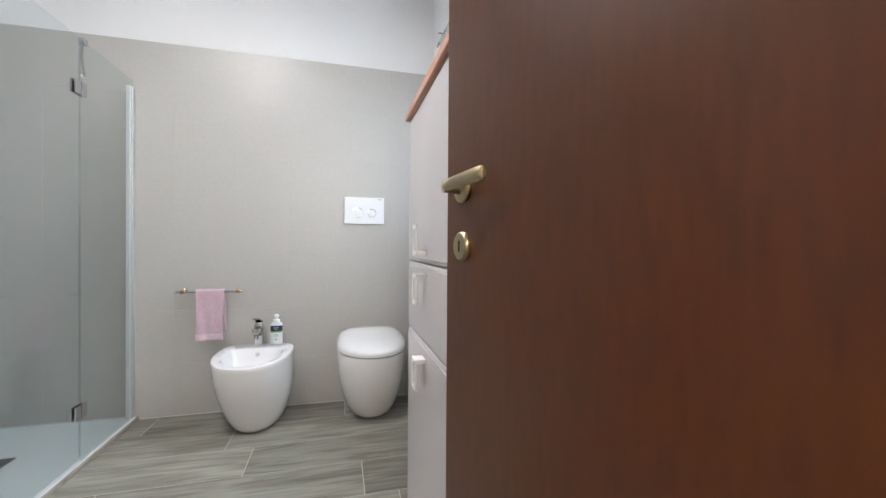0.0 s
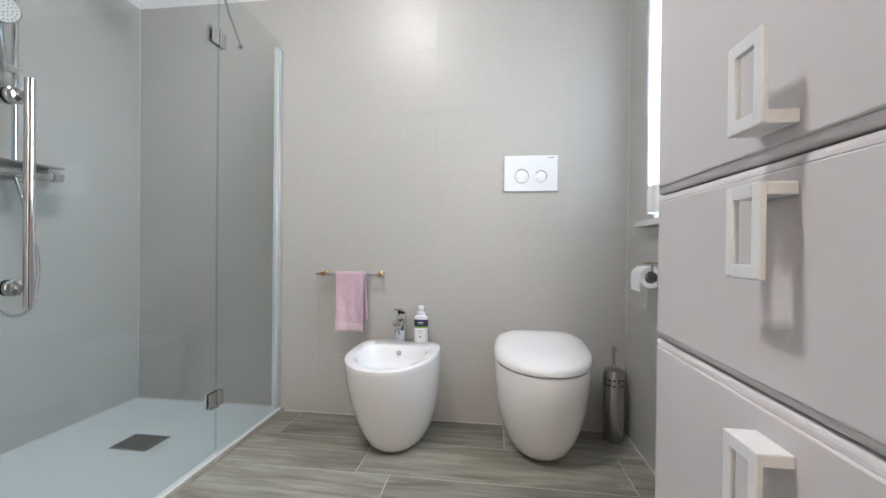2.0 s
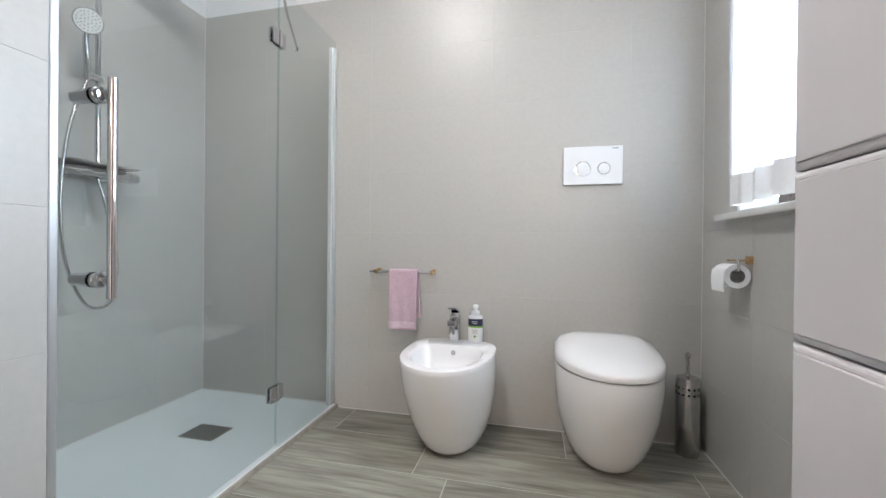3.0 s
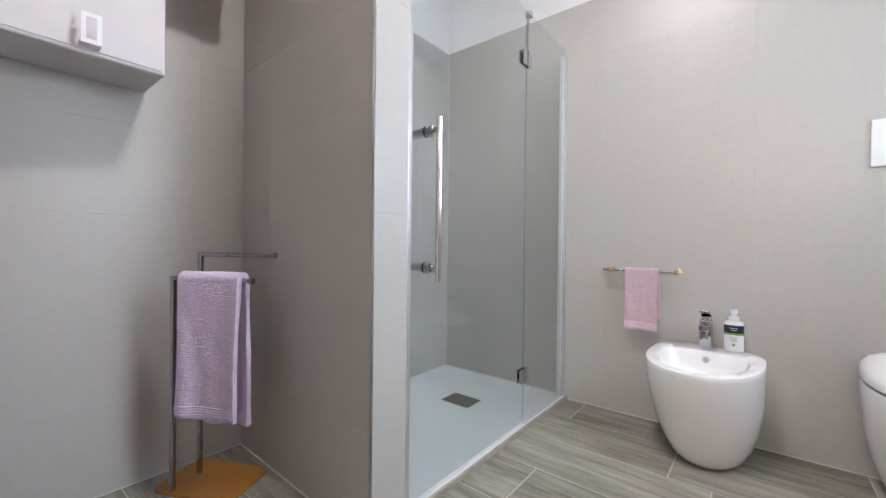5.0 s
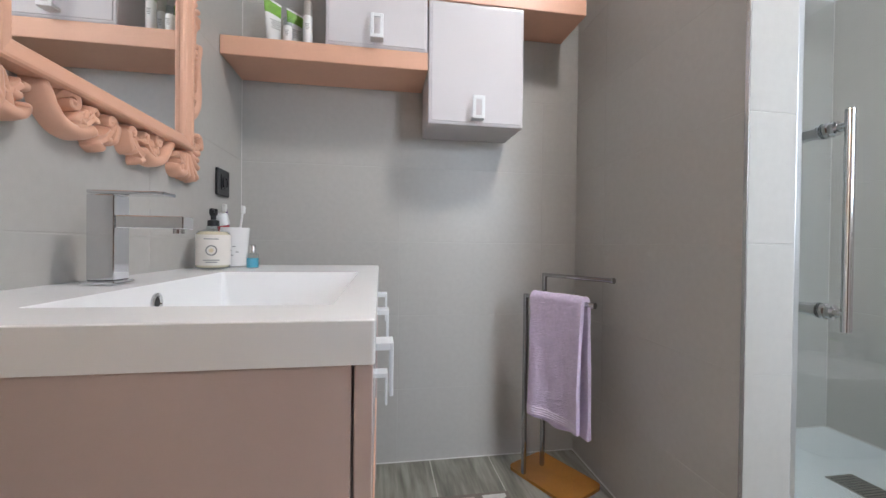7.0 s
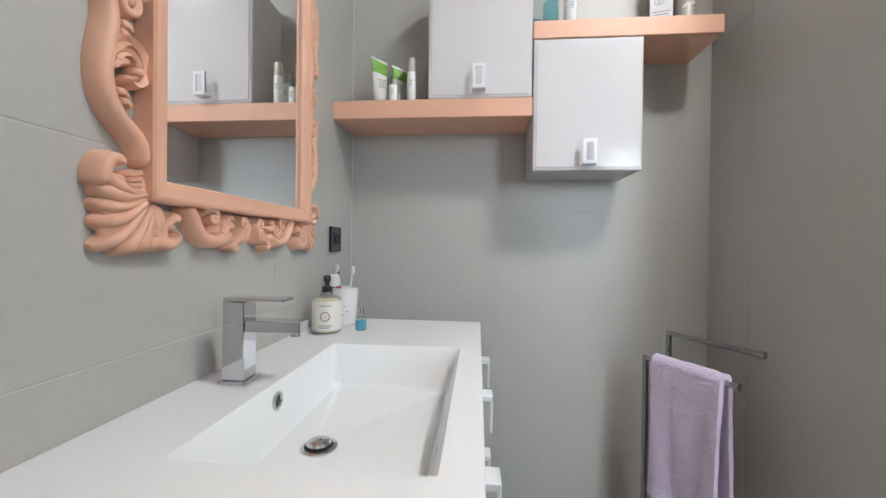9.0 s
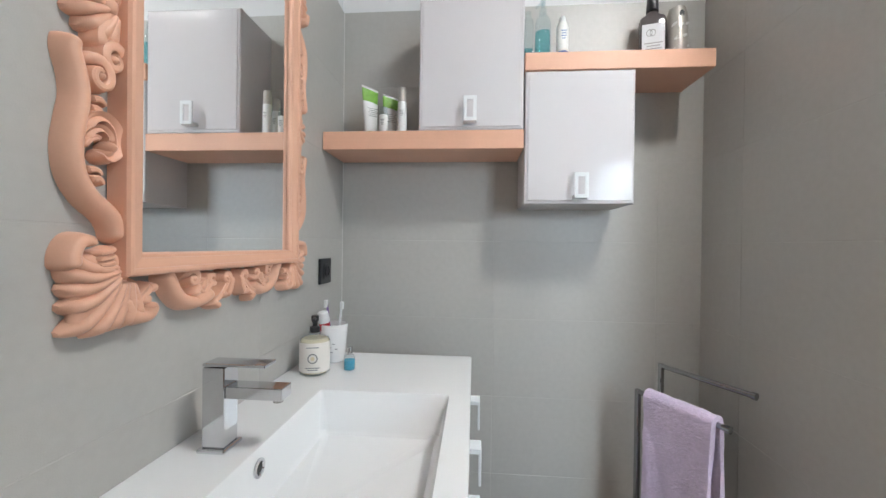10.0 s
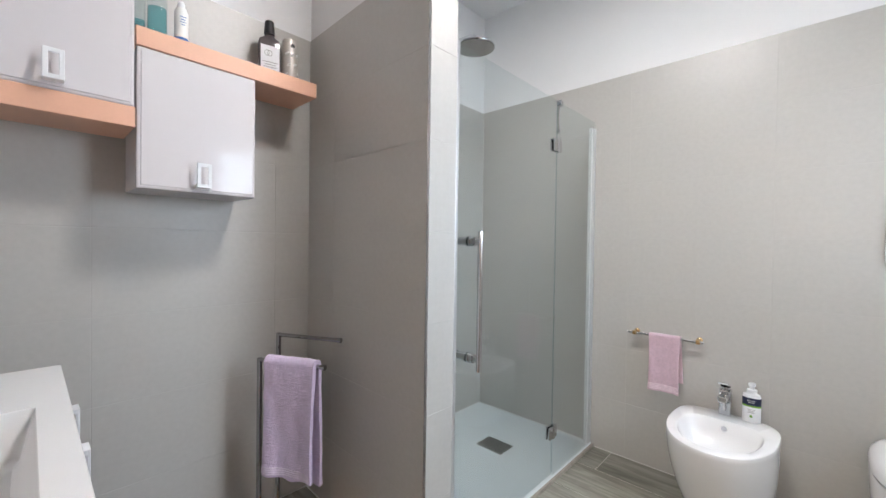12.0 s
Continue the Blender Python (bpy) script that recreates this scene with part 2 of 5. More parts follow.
def thing(name, label, category, group="", at=(0, 0, 0), rz=0.0):
    e = new(name)
    e.empty_display_size = 0.05
    e.matrix_world = pose(*at, 0, 0, rz)
    return tagged(e, label, category, group)


def box(x0, y0, z0, x1, y1, z1, bevel=0.0, seg=2, bm=None):
    own = bmesh.new()
    bmesh.ops.create_cube(own, size=1)
    for v in own.verts:
        v.co = Vector((x0 + (v.co.x + 0.5) * (x1 - x0), y0 + (v.co.y + 0.5) * (y1 - y0), z0 + (v.co.z + 0.5) * (z1 - z0)))
    if bevel:
        bmesh.ops.bevel(own, geom=own.edges[:], offset=bevel, segments=seg, affect="EDGES", profile=0.5)
    return join(bm, own)


def join(bm, own):
    if bm is None:
        return own
    me = bpy.data.meshes.new("tmp")
    own.to_mesh(me)
    own.free()
    bm.from_mesh(me)
    bpy.data.meshes.remove(me)
    return bm


def loft(rings, cap0=True, cap1=True, bm=None, closed=True):
    """Skin over rings of equal count."""
    own = bmesh.new()
    vs = [[own.verts.new(p) for p in r] for r in rings]
    n = len(rings[0])
    for a, b in zip(vs, vs[1:]):
        for i in range(n if closed else n - 1):
            j = (i + 1) % n
            own.faces.new((a[i], a[j], b[j], b[i]))
    if cap0:
        own.faces.new(vs[0][::-1])
    if cap1:
        own.faces.new(vs[-1])
    return join(bm, own)


def lathe(profile, at=(0, 0, 0), axis="z", n=28, bm=None, cap0=True, cap1=True):
    """Turned body: (radius, height) pairs about an axis."""
    rings = []
    for r, h in profile:
        ring = []
        for i in range(n):
            a = 2 * math.pi * i / n
            c, s_ = r * math.cos(a), r * math.sin(a)
            p = {"z": (c, s_, h), "y": (s_, h, c), "x": (h, c, s_)}[axis]
            ring.append(Vector(p) + Vector(at))
        rings.append(ring)
    return loft(rings, cap0, cap1, bm)


def tube(points, r, n=10, bm=None, cap=True):
    """A round bar through points."""
    pts = [Vector(p) for p in points]
    rings = []
    up = None
    for i, p in enumerate(pts):
        d = (pts[min(i + 1, len(pts) - 1)] - pts[max(i - 1, 0)]).normalized()
        if up is None:
            up = d.orthogonal().normalized()
        up = (up - d * up.dot(d)).normalized()
        side = d.cross(up)
        rr = r[i] if isinstance(r, (list, tuple)) else r
        rings.append([p + rr * (math.cos(2 * math.pi * k / n) * up + math.sin(2 * math.pi * k / n) * side) for k in range(n)])
    return loft(rings, cap, cap, bm)


def bend(points, steps=8):
    """A smooth line through points."""
    p = [Vector(q) for q in points]
    p = [2 * p[0] - p[1]] + p + [2 * p[-1] - p[-2]]
    out = []
    for i in range(1, len(p) - 2):
        for k in range(steps):
            t = k / steps
            a, b, c, d = p[i - 1], p[i], p[i + 1], p[i + 2]
            out.append(0.5 * (2 * b + (c - a) * t + (2 * a - 5 * b + 4 * c - d) * t * t + (3 * b - a - 3 * c + d) * t ** 3))
    out.append(p[-2])
    return out


def grid(fn, nu, nv, bm=None):
    """An open sheet from a function of (u, v) in 0..1."""
    own = bmesh.new()
    vs = [[own.verts.new(fn(i / nu, j / nv)) for j in range(nv + 1)] for i in range(nu + 1)]
    for i in range(nu):
        for j in range(nv):
            own.faces.new((vs[i][j], vs[i + 1][j], vs[i + 1][j + 1], vs[i][j + 1]))
    return join(bm, own)


def egg(z, a, yf, yb, n=48, front=2.1, back=3.6):
    """A plan outline, round in front and squarer at the wall."""
    yc = (yf + yb) / 2 + 0.04
    out = []
    for i in range(n):
        t = 2 * math.pi * i / n
        c, s_ = math.cos(t), math.sin(t)
        e = front if s_ < 0 else back
        x = a * math.copysign(abs(c) ** (2 / e), c)
        h = (yc - yf) if s_ < 0 else (yb - yc)
        out.append(Vector((x, yc + h * math.copysign(abs(s_) ** (2 / e), s_), z)))
    return out


# ---- structure ----
def shell(name, bm, material):
    return tagged(part(name, bm, material), kind="structure")


D = 0.009                                         # tile and adhesive stand this far off the plaster
wall_west = shell("wall_west", box(XW - D - 0.12, YS - 0.3, 0, XW - D, YN + 0.3, CEIL), PAINT)
wall_north = shell("wall_north", box(XW - D, YN + D, 0, XE + D, YN + D + 0.12, CEIL), PAINT)
WY0, WY1, WZ0, WZ1 = 1.73, 2.62, 0.985, 2.15      # window opening
b = box(XE + D, YS - 0.3, 0, XE + 0.3, WY0, CEIL)
box(XE + D, WY1, 0, XE + 0.3, YN + 0.3, CEIL, bm=b)
box(XE + D, WY0, 0, XE + 0.3, WY1, WZ0, bm=b)
box(XE + D, WY0, WZ1, XE + 0.3, WY1, CEIL, bm=b)
wall_east = shell("wall_east", b, PAINT)
DX0, DX1, DZ = -0.405, 0.475, 2.08                # doorway in the south wall
b = box(XW - D, YS - 0.13, 0, DX0, YS - D, CEIL)
box(DX1, YS - 0.13, 0, XE + D, YS - D, CEIL, bm=b)
box(DX0, YS - 0.13, DZ, DX1, YS - D, CEIL, bm=b)
wall_south = shell("wall_south", b, PAINT)
PA, PB, PC = (XW - D, 1.513), (-1.032, 1.487), 1.609
b = loft([[Vector((PA[0], PA[1], z)), Vector((PB[0], PB[1], z)), Vector((PB[0], PC, z)), Vector((PA[0], PC, z))] for z in (0, CEIL)])
wall_partition = shell("wall_partition", b, PAINT)
ceiling = shell("ceiling", box(XW - 0.2, -1.5, CEIL, XE + 0.3, YN + 0.2, CEIL + 0.1), PAINT)
floor = shell("floor", box(XW - 0.2, -1.5, -0.1, XE + 0.3, YN + 0.2, -0.0012), FGROUT)
b = box(-1.2, -1.45, 0, -1.1, YS - 0.131, CEIL)
box(0.75, -1.45, 0, 0.85, YS - 0.131, CEIL, bm=b)
box(-1.2, -1.55, 0, 0.85, -1.45, CEIL, bm=b)
shell("wall_hall", b, PAINT)
# lining of the doorway
b = box(DX0 - 0.002, YS - 0.135, 0, DX0 + 0.03, YS + 0.004, DZ)
box(DX1 - 0.02, YS - 0.135, 0, DX1 + 0.002, YS + 0.004, DZ, bm=b)
box(DX0 + 0.03, YS - 0.135, DZ - 0.03, DX1 - 0.02, YS + 0.004, DZ + 0.002, bm=b)
shell("door_frame", b, WOOD)

# ---- ceiling lamp ----
def ceiling_lamp(at, material, label):
    e = thing("ceiling_lamp", label, "lamp", at=at)
    part("diffuser", box(-0.13, -0.13, -0.030, 0.13, 0.13, -0.014, 0.004), material, e, "lit opal glass")
    rim = box(-0.142, -0.142, -0.026, -0.131, 0.142, 0.03, 0.002)
    box(0.131, -0.142, -0.026, 0.142, 0.142, 0.03, 0.002, bm=rim)
    box(-0.131, -0.142, -0.026, 0.131, -0.131, 0.03, 0.002, bm=rim)
    box(-0.131, 0.131, -0.026, 0.131, 0.142, 0.03, 0.002, bm=rim)
    part("rim", rim, PLASTIC, e, "white metal rim")
    part("base_plate", box(-0.131, -0.131, -0.012, 0.131, 0.131, CEIL - at[2] - 0.001, 0.004), PLASTIC, e)


ceiling_lamp(LAMP, LAMPGLASS, "square ceiling lamp with a lit opal glass plate")


# Added globe and fittings, out of view: warm fill light through the doorway.
def hall_fill_light(x, y, z):
    e = thing("hall_fill_globe", "added warm fill globe in the unseen hall", "lamp", at=(x, y, z))
    part("globe", lathe([(0.03, 0.096), (0.06, 0.080), (0.086, 0.05), (0.10, 0.0), (0.086, -0.05), (0.06, -0.080), (0.03, -0.096)], (0, 0, 0), "z", 28), HALL_FILL_GLOW, e, "lit opal glass", True)
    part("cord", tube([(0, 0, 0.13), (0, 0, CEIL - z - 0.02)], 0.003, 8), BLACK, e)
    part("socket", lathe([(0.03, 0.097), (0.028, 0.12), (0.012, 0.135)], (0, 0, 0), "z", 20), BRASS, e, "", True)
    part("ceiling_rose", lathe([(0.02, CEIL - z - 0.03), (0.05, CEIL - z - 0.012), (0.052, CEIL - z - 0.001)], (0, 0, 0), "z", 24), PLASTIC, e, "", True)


hall_fill_light(0.05, -1.15, 1.98)


# ---- window ----
def window():
    e = tagged(thing("window_1", "dark wooden window in a tiled reveal", "window"), kind="structure")
    x0, x1 = XE + 0.13, XE + 0.19
    for a, b_, c, d in ((WY0, WZ0, WY0 + 0.07, WZ1), (WY1 - 0.07, WZ0, WY1, WZ1), (WY0 + 0.07, WZ0, WY1 - 0.07, WZ0 + 0.07), (WY0 + 0.07, WZ1 - 0.07, WY1 - 0.07, WZ1)):
        part("window_frame", box(x0, a, b_, x1, c, d, 0.004), DARKWOOD, e, "dark brown frame")
    p = part("pane", box(x0 + 0.025, WY0 + 0.07, WZ0 + 0.07, x0 + 0.031, WY1 - 0.07, WZ1 - 0.07), PANE, e, "clear glass")
    p.visible_shadow = False
    part("window_sill", box(XE - 0.045, WY0 - 0.06, WZ0 - 0.004, XE + 0.128, WY1 + 0.075, WZ0 + 0.022, 0.005), MARBLE, e, "white marble sill")


window()


def curtain():
    e = thing("curtain", "sheer white curtain with a deep hem before the window", "curtain")

    def sheet(z0, z1, dx):
        def fn(u, v):
            y = 1.735 + 0.895 * u
            w = 0.016 * math.sin(u * 47) + 0.006 * math.sin(u * 113 + 1)
            zz = z0 + (z1 - z0) * v
            return (XE - 0.028 + dx + w * (1.0 - 0.35 * (zz - 1.0)), y + 0.008 * math.sin(zz * 5), zz)
        return fn
    part("fabric", grid(sheet(1.135, 2.28, 0), 110, 14), SHEER, e, smooth=True)
    part("hem", grid(sheet(1.03, 1.135, 0), 110, 4), HEM, e, "opaque double hem", smooth=True)


curtain()


def curtain_rod():
    e = thing("curtain_rod", "thin chrome curtain rod on wall brackets", "curtain rod")
    part("rod", tube([(XE - 0.028, 1.70, 2.285), (XE - 0.028, 2.66, 2.285)], 0.007), CHROME, e, smooth=True)
    for y in (1.76, 2.62):
        k = part("bracket", box(XE - 0.036, y - 0.006, 2.277, XE + D, y + 0.006, 2.294, 0.002), STEEL, e, "steel bracket")
        part("wall_strip", box(XE - 0.008, y - 0.006, 2.213, XE + D - 0.001, y + 0.006, 2.350, 0.001), STEEL, k, "upright steel strip")
        part("hook", tube(bend([(XE - 0.008, y, 2.345), (XE - 0.022, y, 2.352), (XE - 0.034, y, 2.344)], 4), 0.004, 8), STEEL, k, "", True)


curtain_rod()


# ---- brown door ----
def door():
    e = tagged(thing("door_1", "open mahogany veneer door with aged brass fittings", "door"), kind="structure")
    e.matrix_world = pose(0.315, 0.986, 0, 0, 0, 10) @ pose(-0.315, -0.986, 0)
    part("leaf", box(0.315, 0.10, 0.008, 0.357, 0.986, 2.06, 0.0025), WOOD, e)
    yh, zh = 0.917, 1.128
    ro = part("handle_rose", lathe([(0.0255, 0), (0.0262, -0.003), (0.025, -0.007), (0.021, -0.010)], (0.3148, yh, zh), "x", 36), BRASS, e, "round brass rose", True)
    part("neck", lathe([(0.0125, -0.008), (0.0105, -0.014), (0.0095, -0.034), (0.0105, -0.040)], (0.3148, yh, zh), "x", 20), BRASS, e, "", True)
    pts = bend([(0.288, 0.930, 1.129), (0.281, 0.919, 1.130), (0.279, 0.897, 1.131), (0.283, 0.861, 1.133), (0.289, 0.828, 1.136), (0.293, 0.810, 1.137)], 6)
    rings = []
    for i, p in enumerate(pts):
        k = i / (len(pts) - 1)
        a, h = 0.0065 + 0.0022 * math.sin(k * 2.6), 0.0085 + 0.0045 * k
        end = min(i, len(pts) - 1 - i)
        if end < 4:
            a, h = a * (0.45, 0.78, 0.92, 0.98)[end], h * (0.45, 0.78, 0.92, 0.98)[end]
        rings.append([Vector((p.x + a * math.cos(t * math.pi / 8), p.y, p.z + h * math.sin(t * math.pi / 8))) for t in range(16)])
    part("lever", loft(rings), BRASS, e, "worn brass lever", True)
    zk = 1.026
    part("key_rose", lathe([(0.0255, 0), (0.0262, -0.003), (0.025, -0.007), (0.0225, -0.009)], (0.3148, yh, zk), "x", 36), BRASS, e, "round brass key rose", True)
    part("keyhole", box(0.3048, yh - 0.0028, zk - 0.010, 0.3056, yh + 0.0028, zk + 0.010, 0.0003, 1), DARK, e, "dark keyhole")
    part("lock_plate", box(0.326, 0.9862, 0.98, 0.346, 0.9872, 1.16), BRASS, e)
    for z in (0.25, 1.05, 1.85):
        part("hinge", lathe([(0.007, -0.05), (0.007, 0.05)], (0.350, 0.094, z), "z", 12), BRASS, e, "", True)


door()


# ---- cabinet pieces ----
def handle_mesh(arm_top, off=0.036, w=0.046):
    """White bracket handle facing +x: an arm at one end and an upright open plate."""
    h, t = 0.086, 0.006
    b = box(off - t, -w / 2, -h / 2, off, -w / 2 + 0.012, h / 2, 0.0015)
    box(off - t, w / 2 - 0.012, -h / 2, off, w / 2, h / 2, 0.0015, bm=b)
    for z in (-h / 2, h / 2 - 0.013):
        box(off - t, -w / 2 + 0.011, z, off, w / 2 - 0.011, z + 0.013, 0.001, bm=b)
    z = h / 2 - 0.012 if arm_top else -h / 2
    box(0, -w / 2, z, off - t + 0.001, w / 2, z + 0.012, 0.0015, bm=b)
    return b


def put_handle(parent, at, rz, arm_top, off=0.036, w=0.046):
    b = handle_mesh(arm_top, off, w)
    bmesh.ops.transform(b, matrix=pose(*at, 0, 0, rz), verts=b.verts)
    return part("handle", b, PLASTIC, parent, "white plastic bracket handle")


def front_panel(y0, z0, y1, z1, x, out=1):
    """A lacquered front with a stepped, routed edge, facing x."""
    rings = []
    for inset, depth in ((0.0, 0.018), (0.0, 0.0085), (0.0008, 0.0062), (0.0026, 0.0042), (0.0055, 0.0030), (0.0095, 0.0026), (0.0104, 0.0032), (0.0112, 0.0008), (0.0125, 0.0)):
        p = x - depth * out
        rings.append([Vector((p, y0 + inset, z0 + inset)), Vector((p, y1 - inset, z0 + inset)), Vector((p, y1 - inset, z1 - inset)), Vector((p, y0 + inset, z1 - inset))])
    b = loft(rings)
    return b


def wall_cabinet(y0, z0, y1, z1, hy, hz):
    e = thing("wall_cabinet", "white gloss lacquered wall cabinet with a bracket handle", "cabinet", "wall cabinets over the towel rack")
    part("body", box(XW + 0.001, y0 + 0.002, z0, -1.690, y1 - 0.002, z1, 0.0015), LACQ_SIDE, e)
    d = part("door", front_panel(y0, z0, y1, z1, -1.670), LACQ, e, "glossy white door with a routed edge")
    put_handle(d, (-1.670, hy, hz), 0, False)


wall_cabinet(0.416, 1.651, 0.784, 2.112, 0.598, 1.715)
wall_cabinet(0.789, 1.392, 1.160, 1.852, 0.975, 1.451)


def wall_shelf(y0, z0, y1, z1):
    e = thing("wall_shelf", "thick peach painted floating wall shelf", "shelf", "peach wall shelves")
    part("board", box(XW + 0.001, y0, z0, -1.675, y1, z1, 0.002), PEACH, e)
    part("edge_band", box(-1.6748, y0, z0, -1.670, y1, z1, 0.0015), PEACH, e)


wall_shelf(YS + 0.002, 1.585, 0.786, 1.650)
wall_shelf(0.787, 1.8535, 1.417, 1.915)


def tall_cabinet():
    e = thing("tall_cabinet", "tall white lacquered cabinet with a peach top board", "cabinet")
    x0, y0, y1 = 0.346, 1.052, 1.602
    part("body", box(x0 + 0.02, y0 + 0.002, 0.06, XE - 0.001, y1 - 0.002, 1.458, 0.0015), LACQ_SIDE, e)
    part("plinth", box(x0 + 0.05, y0 + 0.01, 0, XE - 0.002, y1 - 0.01, 0.059), LACQ_SIDE, e)
    part("top_board", box(x0 - 0.012, y0 - 0.012, 1.459, XE - 0.001, y1 + 0.012, 1.482, 0.003), PEACH, e, "peach painted top board")
    for z0, z1, hz, top in ((0.062, 0.747, 0.670, True), (0.749, 0.9735, 0.906, True), (0.9755, 1.457, 1.042, False)):
        d = part("door" if z0 != 0.749 else "drawer", front_panel(y0, z0, y1, z1, x0, -1), LACQ, e, "glossy white front with a routed edge")
        put_handle(d, (x0, 1.331, hz), 180, top, 0.031, 0.050)


tall_cabinet()


# ---- vanity ----
def rrect(x0, y0, x1, y1, z, r, n=5):
    out = []
    for cx, cy, a0 in ((x1 - r, y1 - r, 0), (x0 + r, y1 - r, 90), (x0 + r, y0 + r, 180), (x1 - r, y0 + r, 270)):
        for k in range(n + 1):
            a = radians(a0 + 90 * k / n)
            out.append(Vector((cx + r * math.cos(a), cy + r * math.sin(a), z)))
    return out


VX0, VX1, VY0, VY1 = -1.645, -0.617, YS + 0.001, 0.614


def vanity():
    e = thing("vanity_unit", "dusty taupe vanity cabinet with white lacquered fronts", "vanity")
    for x0 in (VX0 + 0.006, VX1 - 0.022):
        part("side_panel", box(x0, VY0, 0.09, x0 + 0.018, VY1 - 0.0235, 0.8135, 0.0015), TAUPE, e)
        part("side_strip", box(x0, VY1 - 0.0205, 0.09, x0 + 0.018, VY1 - 0.002, 0.8135, 0.0015), TAUPE, e)
    part("back_panel", box(VX0 + 0.025, VY0, 0.09, VX1 - 0.023, VY0 + 0.012, 0.8135), TAUPE, e)
    part("bottom_panel", box(VX0 + 0.025, VY0 + 0.013, 0.09, VX1 - 0.023, VY1 - 0.024, 0.108), TAUPE, e)
    part("plinth", box(VX0 + 0.02, VY0, 0, VX1 - 0.02, VY1 - 0.07, 0.089), TAUPE, e)
    part("peach_rail", box(VX0 + 0.026, VY1 - 0.023, 0.347, VX1 - 0.024, VY1 - 0.003, 0.392, 0.002), PEACH, e, "peach painted front rail")
    xs = (VX0 + 0.026, -1.345, -1.04, VX1 - 0.024)
    fronts = ((xs[0], xs[1], 0.395, 0.810, -1.471, 0.740), (xs[1], xs[2], 0.602, 0.810, -1.216, 0.730),
              (xs[1], xs[2], 0.395, 0.598, -1.29, 0.549), (xs[2], xs[3], 0.395, 0.810, -0.87, 0.735), (xs[0], xs[3], 0.092, 0.344, 0, 0))
    for x0, x1, z0, z1, hx, hz in fronts:
        yf = VY1 - 0.006
        b = front_panel(-(x1 - 0.0015), z0, -(x0 + 0.0015), z1, yf)
        bmesh.ops.transform(b, matrix=pose(0, 0, 0, 0, 0, 90), verts=b.verts)
        d = part("drawer" if x0 == xs[1] else "door", b, LACQ, e, "glossy white front")
        if hz:
            put_handle(d, (hx, yf, hz), 90, True, 0.033)


vanity()


def washbasin():
    e = thing("washbasin", "white rectangular countertop basin on the vanity", "washbasin")
    z1, z0 = 0.86, 0.8145
    a = (-1.287, 0.222, -0.719, 0.560)
    n = 6
    outer = lambda z, i=0.0: rrect(VX0 + i, VY0 + i * 0.2, VX1 - i, VY1 - i, z, 0.004, n)
    rings = [rrect(a[0] + 0.01, a[1] + 0.004, a[2] - 0.01, a[3] - 0.02, z1 - 0.118, 0.024, n), rrect(a[0] - 0.01, a[1] - 0.01, a[2] + 0.01, a[3] + 0.01, z0, 0.02, n),
             outer(z0), outer(z1 - 0.0015), outer(z1, 0.0015), outer(z1, 0.003), outer(z1, 0.006), rrect(a[0] - 0.006, a[1] - 0.006, a[2] + 0.006, a[3] + 0.006, z1, 0.010, n), rrect(a[0] - 0.003, a[1] - 0.003, a[2] + 0.003, a[3] + 0.003, z1, 0.008, n), rrect(*a, z1, 0.006, n), rrect(a[0] + 0.002, a[1] + 0.002, a[2] - 0.002, a[3] - 0.002, z1 - 0.003, 0.008, n),
             rrect(a[0] + 0.014, a[1] + 0.008, a[2] - 0.014, a[3] - 0.022, z1 - 0.095, 0.02, n), rrect(a[0] + 0.024, a[1] + 0.016, a[2] - 0.024, a[3] - 0.034, z1 - 0.106, 0.024, n),
             rrect(-0.99, 0.30, -0.93, 0.34, z1 - 0.1066, 0.015, n)]
    part("basin", loft(rings), RESIN, e, "", True)
    dr = part("drain", lathe([(0.033, 0), (0.033, 0.003), (0.026, 0.004), (0.026, 0.001)], (-0.962, 0.318, z1 - 0.1064), "z", 32), CHROME, e, "chrome drain ring", True)
    # black disc: the dark reflection round the plug, put in as colour
    part("gap", lathe([(0.0265, 0), (0.0265, 0.0008)], (-0.962, 0.318, z1 - 0.1054), "z", 28), DARK, dr)
    part("plug", lathe([(0.021, 0.0), (0.022, 0.006), (0.019, 0.010), (0.008, 0.012)], (-0.962, 0.318, z1 - 0.1034), "z", 32), CHROME, dr, "domed chrome plug", True)
    ov = part("overflow", lathe([(0.0175, 0.0), (0.0175, 0.003), (0.0125, 0.004), (0.011, 0.001)], (-0.982, a[1] + 0.0052, z1 - 0.033), "y", 24, cap0=False, cap1=False), CHROME, e, "chrome overflow ring", True)
    part("opening", lathe([(0.0112, 0.0), (0.0112, 0.0012)], (-0.982, a[1] + 0.0052, z1 - 0.033), "y", 20), DARK, ov)


washbasin()


def basin_tap():
    e = thing("basin_tap", "square polished chrome basin mixer tap", "tap")
    x, y = -0.985, 0.150
    part("foot", box(x - 0.029, y - 0.027, 0.8605, x + 0.029, y + 0.027, 0.868, 0.003), CHROME, e)
    part("column", box(x - 0.021, y - 0.021, 0.868, x + 0.021, y + 0.021, 1.0145, 0.0015), CHROME, e)
    part("spout", box(x - 0.019, y + 0.0215, 0.958, x + 0.019, y + 0.128, 0.980, 0.0015), CHROME, e)
    part("aerator", lathe([(0.009, -0.008), (0.009, 0.0)], (x, y + 0.112, 0.958), "z", 16), STEEL, e, "", True)
    part("lever", box(x - 0.021, y - 0.021, 1.016, x + 0.021, y + 0.097, 1.022, 0.0012), CHROME, e)


basin_tap()


